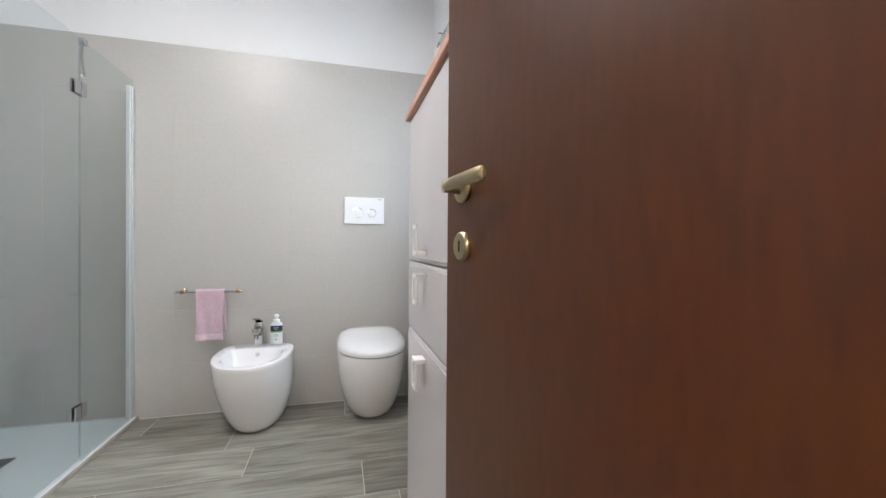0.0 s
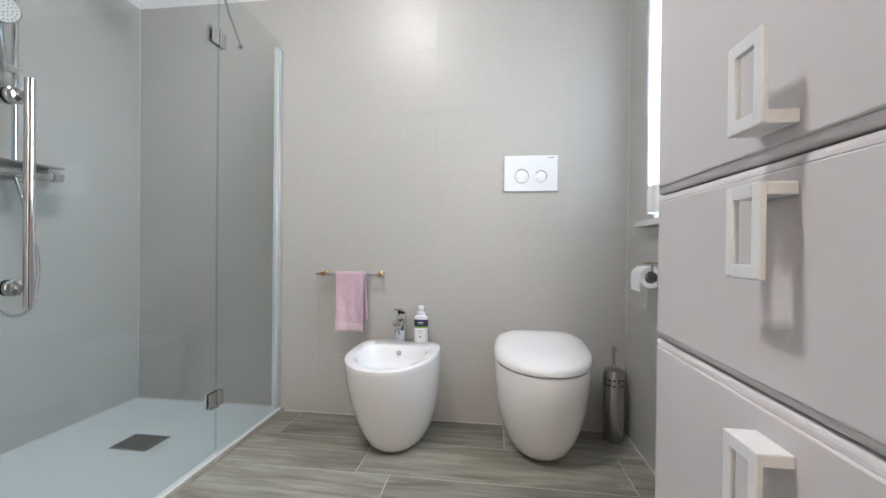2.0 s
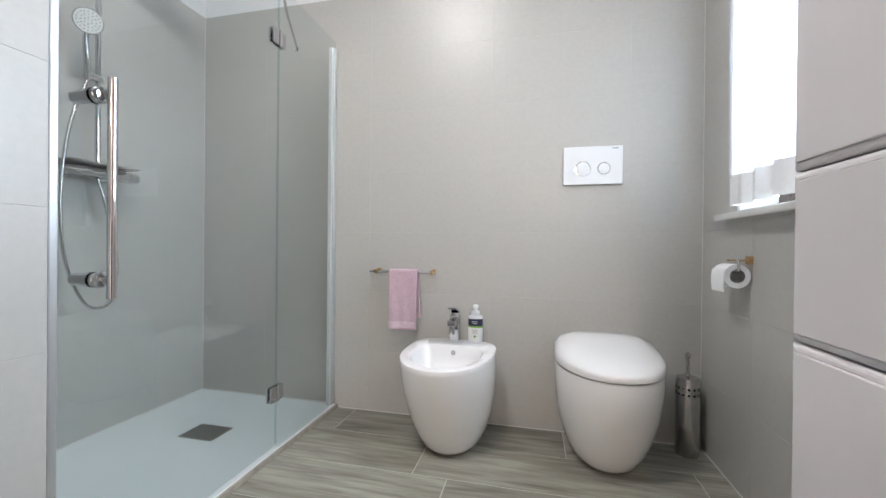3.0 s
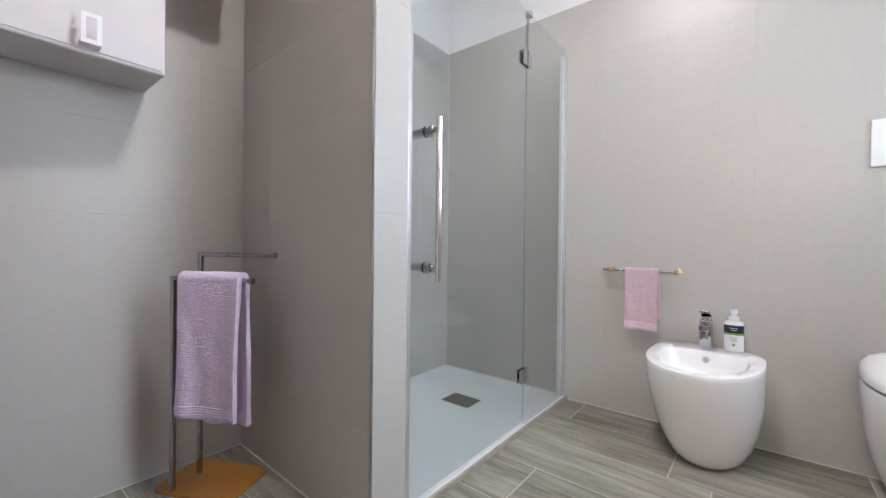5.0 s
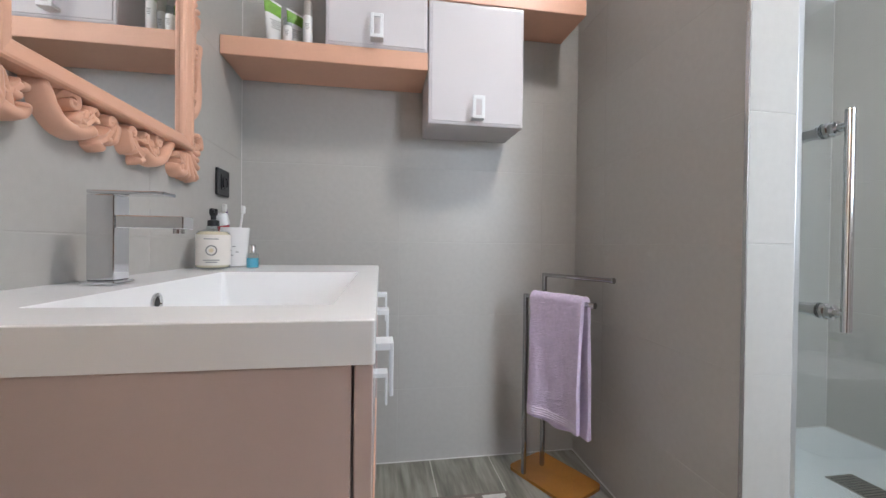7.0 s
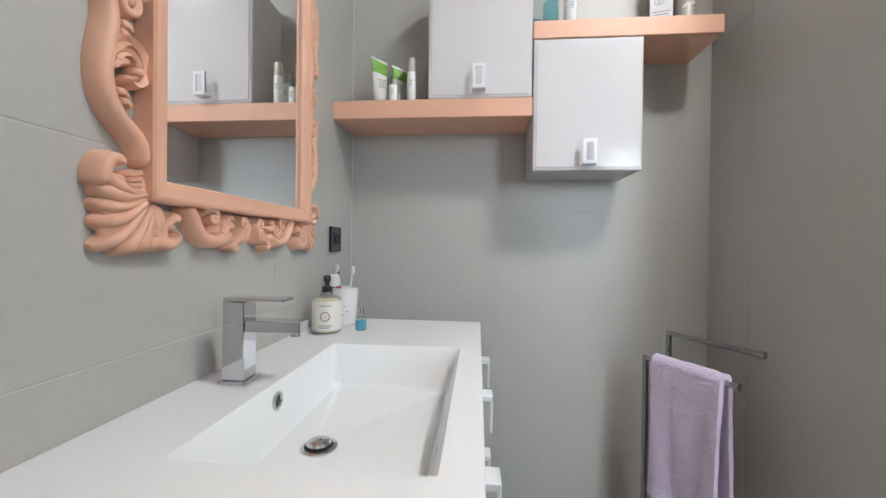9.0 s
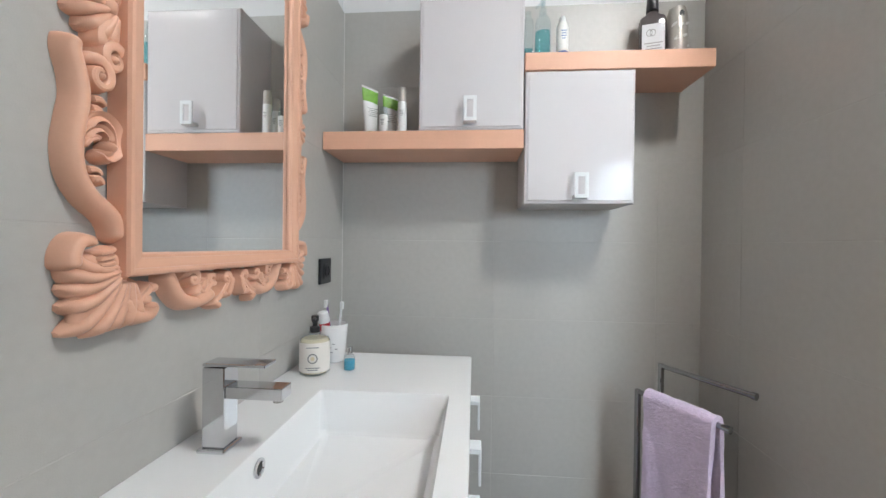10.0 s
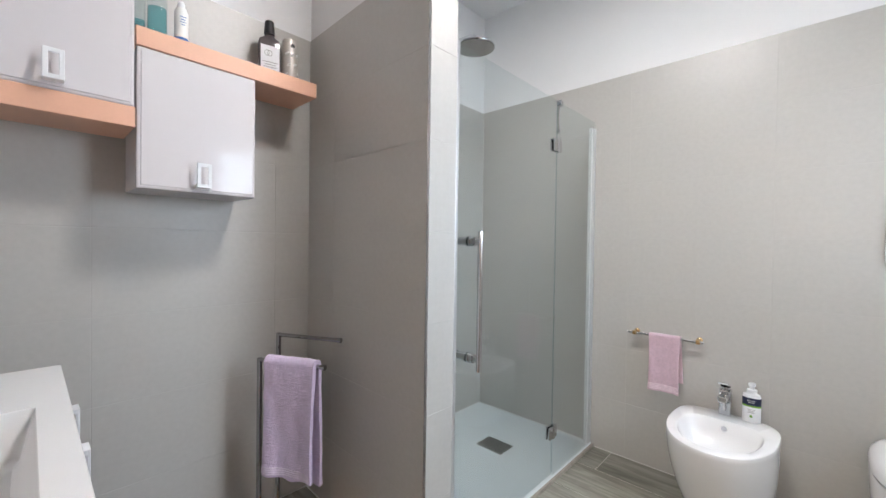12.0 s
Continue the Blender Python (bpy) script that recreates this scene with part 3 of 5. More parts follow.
# ---- carved mirror ----
def ribbon(points, w0, w1, h, groove=0.25, bm=None):
    """A carved tapering band laid in the wall plane: points are (x, z), relief towards +y."""
    pts = [Vector((p[0], 0, p[1])) for p in points]
    prof = ((-1, 0.0), (-0.92, 0.45), (-0.62, 0.92), (-0.3, 1 - groove * 0.6), (0, 1 - groove), (0.3, 1 - groove * 0.6), (0.62, 0.92), (0.92, 0.45), (1, 0.0))
    rings = []
    n = len(pts)
    for i, p in enumerate(pts):
        d = (pts[min(i + 1, n - 1)] - pts[max(i - 1, 0)]).normalized()
        side = Vector((d.z, 0, -d.x))
        k = i / (n - 1)
        w = w0 + (w1 - w0) * k
        end = min(1, (k + 0.001) * n / 2.5, (1.001 - k) * n / 2.5)
        w *= max(0.25, math.sqrt(end))
        hh = h * max(0.35, math.sqrt(end))
        rings.append([p + side * (w * a) + Vector((0, hh * c, 0)) for a, c in prof])
    return loft(rings, bm=bm)


def spiral(cx, cz, r, turns, a0, sgn=1, n=26):
    out = []
    for i in range(n):
        k = i / (n - 1)
        a = a0 + sgn * turns * 2 * math.pi * k
        rr = r * (1 - 0.86 * k)
        out.append((cx + rr * math.cos(a), cz + rr * math.sin(a)))
    return out


def flat(points, steps=6):
    return [(p.x, p.y) for p in bend([(a, b_, 0) for a, b_ in points], steps)]


def mirror():
    e = thing("wall_mirror", "wall mirror in a carved peach baroque frame", "mirror")
    ix0, ix1, iz0, iz1 = -1.368, -0.875, 1.2245, 1.936
    cx, cz = (ix0 + ix1) / 2, (iz0 + iz1) / 2
    yb = YS + 0.001
    part("mirror_glass", box(ix0 - 0.01, yb + 0.012, iz0 - 0.01, ix1 + 0.01, yb + 0.017, iz1 + 0.01), MIRROR, e, "silvered mirror glass")
    # stepped moulding, mitred, highest at its outer bead
    steps = ((0.000, 0.018), (0.000, 0.025), (0.003, 0.029), (0.008, 0.030), (0.0095, 0.0325), (0.024, 0.0365), (0.0255, 0.0395), (0.030, 0.0405), (0.034, 0.039), (0.037, 0.034), (0.037, 0.002))
    rings = []
    for o, h in steps:
        rings.append([Vector((ix0 - o, yb + h, iz0 - o)), Vector((ix1 + o, yb + h, iz0 - o)), Vector((ix1 + o, yb + h, iz1 + o)), Vector((ix0 - o, yb + h, iz1 + o))])
    part("frame", loft(rings, False, False), PEACH, e, "stepped peach moulding")
    o = 0.037
    half_w, half_h = (ix1 - ix0) / 2 + o, (iz1 - iz0) / 2 + o

    def place(sx, sz, vertical):
        """Maps (along from the corner, out from the moulding) to (x, z) for one half side."""
        def f(p):
            if vertical:
                return (cx + sx * (half_w + p[1] * 0.86), cz + sz * (half_h - p[0]))
            return (cx + sx * (half_w - p[0]), cz + sz * (half_h + p[1]))
        return f

    def lay(name, parent, *args, **kw):
        b = ribbon(*args, **kw)
        for v in b.verts:
            v.co.y += yb
        return part(name, b, PEACH, parent, "", True)

    def knob(parent, f, s, d, r, h):
        """A rounded boss in the middle of a volute."""
        b = bmesh.new()
        bmesh.ops.create_uvsphere(b, u_segments=14, v_segments=8, radius=1)
        x, z = f((s, d))
        bmesh.ops.transform(b, matrix=pose(x, yb + h * 0.45, z) @ Matrix.Diagonal((r, h * 0.55, r, 1)), verts=b.verts)
        part("boss", b, PEACH, parent, "", True)

    def acanthus(parent, f, spine, w, h, lobes, side):
        """A leaf: a grooved spine, with rounded lobes fanning off one side of it."""
        pts = flat(spine, 6)
        leaf = lay("leaf", parent, [f(p) for p in pts], w, w * 0.75, h, 0.16)
        n = len(pts)
        for i in range(lobes):
            j = int((0.16 + 0.70 * i / max(1, lobes - 1)) * (n - 1))
            p, q = pts[j], pts[min(j + 2, n - 1)]
            dx, dz = q[0] - p[0], q[1] - p[1]
            m = math.hypot(dx, dz) or 1.0
            dx, dz = dx / m, dz / m
            nx, nz = -dz * side, dx * side
            k = w * (1.6 - 0.25 * i)
            lobe = [(p[0] + nx * k * t + dx * k * (0.35 * t + 0.55 * t * t), p[1] + nz * k * t + dz * k * (0.35 * t + 0.55 * t * t)) for t in (0.0, 0.3, 0.6, 0.85, 1.0)]
            lay("lobe", leaf, [f(v) for v in flat(lobe, 3)], w * 0.95, w * 0.72, h * (0.95 - 0.05 * i), -0.05)

    def motif_v(f, root):
        """Upright half side: a swan-neck band with a hooked leaf in its hollow, two volutes and half a fan."""
        m = lambda pts: [f(p) for p in pts]
        band = lay("scroll", root, m(flat([(0.050, -0.004), (0.076, 0.002), (0.096, 0.018), (0.116, 0.048), (0.144, 0.069), (0.180, 0.075), (0.215, 0.070), (0.248, 0.064), (0.278, 0.068), (0.308, 0.078), (0.330, 0.074)])), 0.0165, 0.0135, 0.027, -0.10)
        band["label"] = "carved peach scroll band"
        lay("volute", band, m(spiral(0.286, 0.040, 0.025, 1.45, 1.35, -1)), 0.0120, 0.006, 0.031, 0.02)
        knob(band, f, 0.286, 0.039, 0.008, 0.033)
        lay("volute", band, m(spiral(0.318, 0.014, 0.024, 1.35, -1.6, 1)), 0.0120, 0.006, 0.030, 0.02)
        knob(band, f, 0.318, 0.013, 0.008, 0.032)
        lay("stem", band, m(flat([(0.325, 0.032), (0.345, 0.036), (0.362, 0.030), (0.376, 0.016)])), 0.012, 0.010, 0.028, 0.0)
        hook = lay("leaf", band, m(flat([(0.205, 0.062), (0.224, 0.050), (0.231, 0.030), (0.222, 0.011), (0.202, 0.003), (0.184, 0.008), (0.176, 0.021), (0.184, 0.031)])), 0.0105, 0.0120, 0.030, 0.30)
        lay("fold", hook, m(flat([(0.192, 0.062), (0.208, 0.049), (0.214, 0.033), (0.207, 0.020), (0.195, 0.017)])), 0.0085, 0.0070, 0.028, 0.25)
        lay("fold", hook, m(flat([(0.180, 0.064), (0.194, 0.052), (0.200, 0.040), (0.196, 0.031)])), 0.0070, 0.0050, 0.025, 0.1)
        knob(hook, f, 0.190, 0.018, 0.009, 0.033)
        for s, d, k in ((0.250, 0.052, 1.0), (0.236, 0.052, 0.8), (0.150, 0.058, 1.0), (0.138, 0.050, 0.85)):
            lay("leaf", band, m(flat([(s, d), (s + 0.004, d - 0.012 * k), (s + 0.002, d - 0.022 * k), (s - 0.006, d - 0.029 * k)])), 0.0085, 0.0035, 0.025, 0.05)
        for i in range(5):
            a, r = radians(4 + 19 * i), 0.088 - 0.006 * i
            lay("petal", band, m(flat([(0.396 - r * t * math.sin(a), 0.004 + r * t * math.cos(a)) for t in (0.08, 0.35, 0.65, 1.0)], 4)), 0.0050, 0.0140, 0.026 + 0.002 * (i % 2), -0.08)
        knob(band, f, 0.392, 0.022, 0.014, 0.034)

    def motif_h(f, root):
        """Level half side: a band that dips from the corner and breaks into curled leaves."""
        m = lambda pts: [f(p) for p in pts]
        band = lay("scroll", root, m(flat([(0.082, -0.004), (0.098, 0.010), (0.112, 0.034), (0.134, 0.054), (0.164, 0.060), (0.192, 0.054), (0.214, 0.042)])), 0.0165, 0.0150, 0.029, -0.08)
        band["label"] = "carved peach scroll band"
        lay("volute", band, m(spiral(0.150, 0.013, 0.020, 1.2, 2.9, 1)), 0.0125, 0.006, 0.031, 0.05)
        knob(band, f, 0.152, 0.014, 0.009, 0.033)
        acanthus(band, f, [(0.150, 0.052), (0.172, 0.044), (0.192, 0.030), (0.205, 0.014)], 0.0125, 0.032, 3, -1)
        acanthus(band, f, [(0.160, 0.034), (0.178, 0.026), (0.188, 0.014)], 0.0105, 0.030, 2, 1)
        lay("volute", band, m(spiral(0.206, 0.016, 0.014, 1.15, 0.2, 1)), 0.0095, 0.005, 0.030, 0.05)
        acanthus(band, f, [(0.200, 0.066), (0.222, 0.058), (0.240, 0.044), (0.252, 0.026)], 0.0125, 0.031, 3, 1)
        lay("volute", band, m(spiral(0.250, 0.020, 0.016, 1.2, 1.9, -1)), 0.0105, 0.005, 0.030, 0.05)
        knob(band, f, 0.250, 0.020, 0.007, 0.032)
        lay("rib", band, m(flat([(0.268, 0.010), (0.262, 0.040), (0.248, 0.066)])), 0.010, 0.010, 0.033, 0.05)

    for sx in (-1, 1):
        for sz in (-1, 1):
            motif_v(place(sx, sz, True), e)
            motif_h(place(sx, sz, False), e)
            # corner shell: a thick leaf plate with fanned ribs, a roll above and a curl beside it
            ox, oz = cx + sx * (half_w - 0.018), cz + sz * (half_h - 0.010)
            x0, x1 = sorted((cx + sx * (half_w - 0.02), cx + sx * (half_w + 0.064)))
            z0, z1 = sorted((cz + sz * (half_h - 0.036), cz + sz * (half_h + 0.066)))
            shell_ = part("corner_shell", box(x0, yb, z0, x1, yb + 0.022, z1, 0.010, 3), PEACH, e, "ribbed peach corner shell", True)
            for i in range(9):
                a = radians(-20 + 122 * i / 8)
                r = min(0.092 / max(abs(math.cos(a)), 0.01), 0.090 / max(abs(math.sin(a)), 0.01), 0.128)
                pts = []
                for t in (0.10, 0.26, 0.44, 0.62, 0.82, 1.0):
                    aa = a + 0.26 * math.sin(t * 3.1) * (1 - 0.08 * i)
                    pts.append((ox + sx * r * t * math.cos(aa), oz + sz * r * t * math.sin(aa)))
                lay("rib", shell_, flat(pts, 3), 0.0065, 0.0150, 0.026 + 0.002 * (i % 2), -0.10)
            f = place(sx, sz, False)
            acanthus(shell_, f, [(0.004, 0.030), (0.026, 0.036), (0.044, 0.028), (0.060, 0.012)], 0.0125, 0.031, 3, 1)
            lay("curl", shell_, [f(p) for p in flat([(0.012, 0.058), (0.034, 0.066), (0.052, 0.066), (0.062, 0.056), (0.056, 0.046)])], 0.015, 0.009, 0.031, -0.05)
            f = place(sx, sz, True)
            lay("curl", shell_, [f(p) for p in flat([(0.012, 0.078), (0.034, 0.080), (0.052, 0.070), (0.054, 0.054), (0.044, 0.050)])], 0.0150, 0.010, 0.031, -0.05)
            for k in range(4):
                lay("rib", shell_, [f(p) for p in flat([(0.046 - 0.011 * k, 0.002), (0.038 - 0.009 * k, 0.024), (0.034 - 0.007 * k, 0.046)], 5)], 0.0062, 0.0055, 0.029, 0.0)


mirror()


def socket():
    e = thing("wall_socket", "black square wall socket plate", "socket")
    x0, x1, z0, z1 = -1.744, -1.642, 1.098, 1.19
    part("plate", box(x0, YS + 0.001, z0, x1, YS + 0.011, z1, 0.003), BLACK, e)
    part("insert", box(x0 + 0.024, YS + 0.0112, z0 + 0.02, x1 - 0.024, YS + 0.0135, z1 - 0.02, 0.001), BLACK, e)
    cx, cz = (x0 + x1) / 2, (z0 + z1) / 2
    well = part("socket_ring", lathe([(0.0205, 0), (0.0205, 0.0022), (0.0180, 0.0026), (0.0175, 0.0006)], (cx, YS + 0.0136, cz), "y", 28, cap1=False), BLACK, e, "round black socket ring", True)
    for dz in (-0.0095, 0.0, 0.0095):
        part("pin_hole", lathe([(0.0025, 0), (0.0025, 0.0006)], (cx, YS + 0.0137, cz + dz), "y", 10), DARK, well)


socket()


# ---- sanitary ware ----
def pan_rings(x, zs):
    return [[p + Vector((x, 0, 0)) for p in egg(*z)] for z in zs]


PAN = [(0.0, 0.092, 2.655, 2.895), (0.005, 0.106, 2.630, 2.902), (0.03, 0.125, 2.594, 2.906), (0.08, 0.145, 2.556, 2.909), (0.15, 0.164, 2.518, 2.910), (0.23, 0.177, 2.486, 2.910), (0.31, 0.183, 2.463, 2.910), (0.39, 0.1855, 2.448, 2.910)]


BX = -0.368


def bidet():
    e = thing("bidet", "white glazed egg-shaped floor bidet at the wall", "bidet")
    rings = pan_rings(BX, [(z, a * 1.10, f - 0.020, b_) for z, a, f, b_ in PAN] + [(0.405, 0.2045, 2.428, 2.910), (0.411, 0.2025, 2.430, 2.908), (0.413, 0.198, 2.435, 2.904),
                                     (0.412, 0.158, 2.474, 2.800), (0.407, 0.152, 2.480, 2.795), (0.36, 0.138, 2.488, 2.785), (0.30, 0.110, 2.52, 2.74), (0.275, 0.05, 2.59, 2.68)])
    for ring in rings:                            # the rim falls gently towards the front, the foot stands forward
        for p in ring:
            low = max(0.0, 1 - p.z / 0.30)
            p.x += 0.018 * low
            p.y -= 0.035 * low * low * max(0.0, min(1.0, (2.80 - p.y) / 0.15))
            p.z -= 0.040 * max(0.0, 2.85 - p.y) * min(1.0, max(0.0, (p.z - 0.2) / 0.2))
    e.matrix_world = pose(BX + 0.022, 2.899, 0, 0, 0, -3.5) @ pose(-BX, -2.910, 0)
    part("bowl", loft(rings), CERAMIC, e, "", True)
    part("overflow", lathe([(0.012, 0.0), (0.012, -0.003), (0.007, -0.003)], (BX, 2.785, 0.377), "y", 20), CHROME, e, "chrome overflow ring", True)
    part("drain", lathe([(0.022, 0.0), (0.022, 0.004), (0.012, 0.007)], (BX, 2.63, 0.2715), "z", 20), CHROME, e, "chrome drain", True)


bidet()


def bidet_tap():
    e = thing("bidet_tap", "polished chrome bidet mixer tap", "tap", at=(-0.362, 2.858, 0.4135))
    e.scale = (1.15, 1.15, 1.25)
    part("body", box(-0.021, -0.021, 0, 0.021, 0.021, 0.10, 0.004), CHROME, e)
    part("spout", box(-0.017, -0.085, 0.068, 0.017, -0.0215, 0.092, 0.004), CHROME, e)
    part("nozzle", lathe([(0.012, -0.028), (0.013, 0.0)], (0, -0.07, 0.068), "z", 18), CHROME, e, "", True)
    b = box(-0.018, -0.075, 0, 0.018, 0.02, 0.008, 0.003)
    bmesh.ops.transform(b, matrix=pose(0, 0, 0.113, -16), verts=b.verts)
    part("lever", b, CHROME, e)
    part("cartridge", lathe([(0.018, 0.10), (0.018, 0.112)], (0, 0, 0), "z", 20), CHROME, e, "", True)


bidet_tap()


def toilet():
    e = thing("toilet", "white glazed egg-shaped toilet with a closed lid", "toilet")
    rings = pan_rings(0.308, [(z, a * 1.11, f + 0.065 * z - 0.040, b_) for z, a, f, b_ in PAN] + [(0.398, 0.203, 2.436, 2.908)])
    part("pan", loft(rings), CERAMIC, e, "", True)

    def lid_ring(z, inset, tilt):
        r = egg(0, 0.209 - inset, 2.430 + inset, 2.905 - inset)
        return [Vector((p.x + 0.308, p.y, z + tilt * (p.y - 2.430))) for p in r]
    rings = [lid_ring(0.402, 0.004, 0.03), lid_ring(0.405, 0.0, 0.035), lid_ring(0.419, 0.0, 0.05), lid_ring(0.428, 0.006, 0.085), lid_ring(0.438, 0.024, 0.11), lid_ring(0.446, 0.06, 0.125), lid_ring(0.450, 0.11, 0.13), lid_ring(0.451, 0.16, 0.13)]
    part("lid", loft(rings), CERAMIC, e, "closed domed lid", True)


toilet()


def flush_plate():
    e = thing("flush_plate", "white dual flush plate with two round buttons", "flush plate")
    x0, x1, z0, z1 = 0.142, 0.402, 1.169, 1.346
    part("plate", box(x0, YN - 0.012, z0, x1, YN - 0.001, z1, 0.003), PLASTIC, e)
    for x, r in ((0.228, 0.035), (0.321, 0.028)):
        k = part("button", lathe([(r - 0.003, 0), (r - 0.003, -0.002), (r - 0.005, -0.003)], (x, YN - 0.012, 1.242), "y", 36), PLASTIC, e, "", True)
        part("ring", lathe([(r, 0), (r, -0.003), (r - 0.003, -0.0032), (r - 0.003, 0)], (x, YN - 0.012, 1.242), "y", 36, cap0=False, cap1=False), CHROME, k, "thin chrome ring", True)
    part("maker_mark", box(x1 - 0.045, YN - 0.0128, z1 - 0.014, x1 - 0.018, YN - 0.0121, z1 - 0.010), GREYINK, e)


flush_plate()


# ---- towels ----
def hung_towel(name, label, m, width, front, back, gap, material, border, thick=0.0045, fold=1.0):
    """A folded towel over a bar that runs along local x at the origin; front hangs towards -y."""
    e = thing(name, label, "towel")
    e.matrix_world = m
    r = 0.012 + gap

    def sheet(off):
        def fn(u, v, off=off):
            L = front + back + math.pi * r
            s_ = v * L
            x = (u - 0.5) * width
            ripple = fold * (0.006 * math.sin(u * 7.0 + 0.6 + 1.6 * v) + 0.003 * math.sin(u * 13 + v * 5))
            pile = 0.9 * noise.noise((x * 260, s_ * 300, off * 900)) + 0.8 * noise.noise((x * 70, s_ * 190, 5.0)) + 0.30 * math.sin(s_ * 700 + 9 * noise.noise((x * 30, s_ * 60, 5.0)))
            lump = noise.noise((x * 22, s_ * 16, 2.0 + off * 40))
            off += (0.0011 * pile + 0.0026 * fold * lump) * (1 if off > 0 else -1)
            if s_ < front:
                k = (front - s_) / front
                return (x * (1 - 0.05 * math.sin(k * 3)), -(r + off) - ripple * k - 0.004 * k, -(front - s_))
            if s_ < front + math.pi * r:
                a = (s_ - front) / r
                return (x, -(r + off) * math.cos(a), (r + off) * math.sin(a))
            k = (s_ - front - math.pi * r) / back
            return (x + 0.012 * k, (r + off) + ripple * k, -(s_ - front - math.pi * r))
        return fn
    nu, nv = 84, 520
    f0, f1 = sheet(thick), sheet(-thick)
    b = bmesh.new()
    A = [[b.verts.new(f0(i / nu, j / nv)) for j in range(nv + 1)] for i in range(nu + 1)]
    B = [[b.verts.new(f1(i / nu, j / nv)) for j in range(nv + 1)] for i in range(nu + 1)]
    for i in range(nu):
        for j in range(nv):
            b.faces.new((A[i][j], A[i + 1][j], A[i + 1][j + 1], A[i][j + 1]))
            b.faces.new((B[i][j], B[i][j + 1], B[i + 1][j + 1], B[i + 1][j]))
    for i in range(nu):
        b.faces.new((A[i][0], B[i][0], B[i + 1][0], A[i + 1][0]))
        b.faces.new((A[i][nv], A[i + 1][nv], B[i + 1][nv], B[i][nv]))
    for j in range(nv):
        b.faces.new((A[0][j], A[0][j + 1], B[0][j + 1], B[0][j]))
        b.faces.new((A[nu][j], B[nu][j], B[nu][j + 1], A[nu][j + 1]))
    part("cloth", b, material, e, "", True)
    # woven border bands near the lower edge
    for k in range(4):
        z = -front + 0.012 + 0.008 * k

        def band(u, v):
            p = Vector(f0(u, max(0.0, (front + z) / (front + back + math.pi * r))))
            return (p.x, p.y - 0.0042 + 0.003 * abs(v - 0.5), p.z + 0.0066 * (v - 0.5))
        part("border_band", grid(band, 40, 4), border, e, "paler woven border", True)
    return e


def towel_bar():
    e = thing("towel_bar", "chrome towel bar with gilt brackets above the bidet", "towel bar")
    y, z = YN - 0.048, 0.744
    part("bar", tube([(-0.815, y, z), (-0.455, y, z)], 0.0065, 14), CHROME, e, "", True)
    for x in (-0.780, -0.480):
        p = part("bracket", lathe([(0.014, 0.0), (0.014, -0.006), (0.008, -0.010), (0.008, -0.040)], (x, YN - 0.001, z + 0.003), "y", 20), BRASS2, e, "gilt bracket", True)
        part("clamp", box(x - 0.010, y - 0.011, z - 0.010, x + 0.010, y + 0.011, z + 0.011, 0.003), BRASS2, p)


towel_bar()
hung_towel("hand_towel", "pink terry hand towel on the chrome bar", pose(-0.630, YN - 0.048, 0.744), 0.148, 0.288, 0.23, -0.001, PINK, PINK_HEM)

RZ = 26.0


def towel_rack():
    e = thing("towel_rack", "chrome free-standing towel rack on an amber acrylic base", "towel rack", at=(-1.695, 1.318, 0.0), rz=RZ)
    b = loft([rrect(-0.155, -0.105, 0.155, 0.105, z, 0.03, 6) for z in (0.001, 0.014)])
    part("base_plate", b, AMBER, e, "amber acrylic base", True)
    for x, y, top in ((-0.073, -0.095, 0.745), (-0.072, 0.015, 0.825)):
        L = 0.30
        part("pole", box(x - 0.008, y - 0.008, 0.014, x + 0.008, y + 0.008, top, 0.003), DARKCHROME, e)
        part("arm", tube([(x + 0.004, y, top - 0.009), (x + L, y, top - 0.009)], 0.0085, 14), DARKCHROME, e, "", True)
        part("end_cap", lathe([(0.011, 0.0), (0.011, 0.012)], (x + L, y, top - 0.009), "x", 14), DARKCHROME, e, "", True)


towel_rack()
m = pose(-1.695, 1.318, 0.0, 0, 0, RZ) @ pose(0.088, -0.095, 0.738)
hung_towel("bath_towel", "lilac terry bath towel over the rack arm", m, 0.232, 0.45, 0.475, 0.005, LILAC, LILAC_HEM, 0.0085, 1.5)


# ---- shower ----
def shower_tray():
    e = thing("shower_tray", "flat white shower tray with a steel drain", "shower tray")
    part("tray", box(XW + 0.001, 1.619, -0.007, GX + 0.012, YN - 0.001, 0.018, 0.004), TRAYM, e)
    cx, cy, h = -1.432, 2.464, 0.088
    d = part("drain_cover", box(cx - h, cy - 0.066, 0.0182, cx + h, cy + 0.066, 0.0215, 0.001), STEEL, e, "brushed steel drain cover")
    b = None
    for i in range(11):
        for j in range(8):
            x, y = cx - h + 0.016 + i * 0.0144, cy - 0.066 + 0.015 + j * 0.0146
            b = box(x - 0.0042, y - 0.0042, 0.0216, x + 0.0042, y + 0.0042, 0.0219, bm=b)
    tagged(part("perforation", b, DARK, d), kind="stuff")
    part("edge_strip", box(GX + 0.0125, 1.61, -0.007, GX + 0.024, YN - 0.001, 0.0185, 0.002), OLD_SEAL, e, "stained sealing strip")


shower_tray()


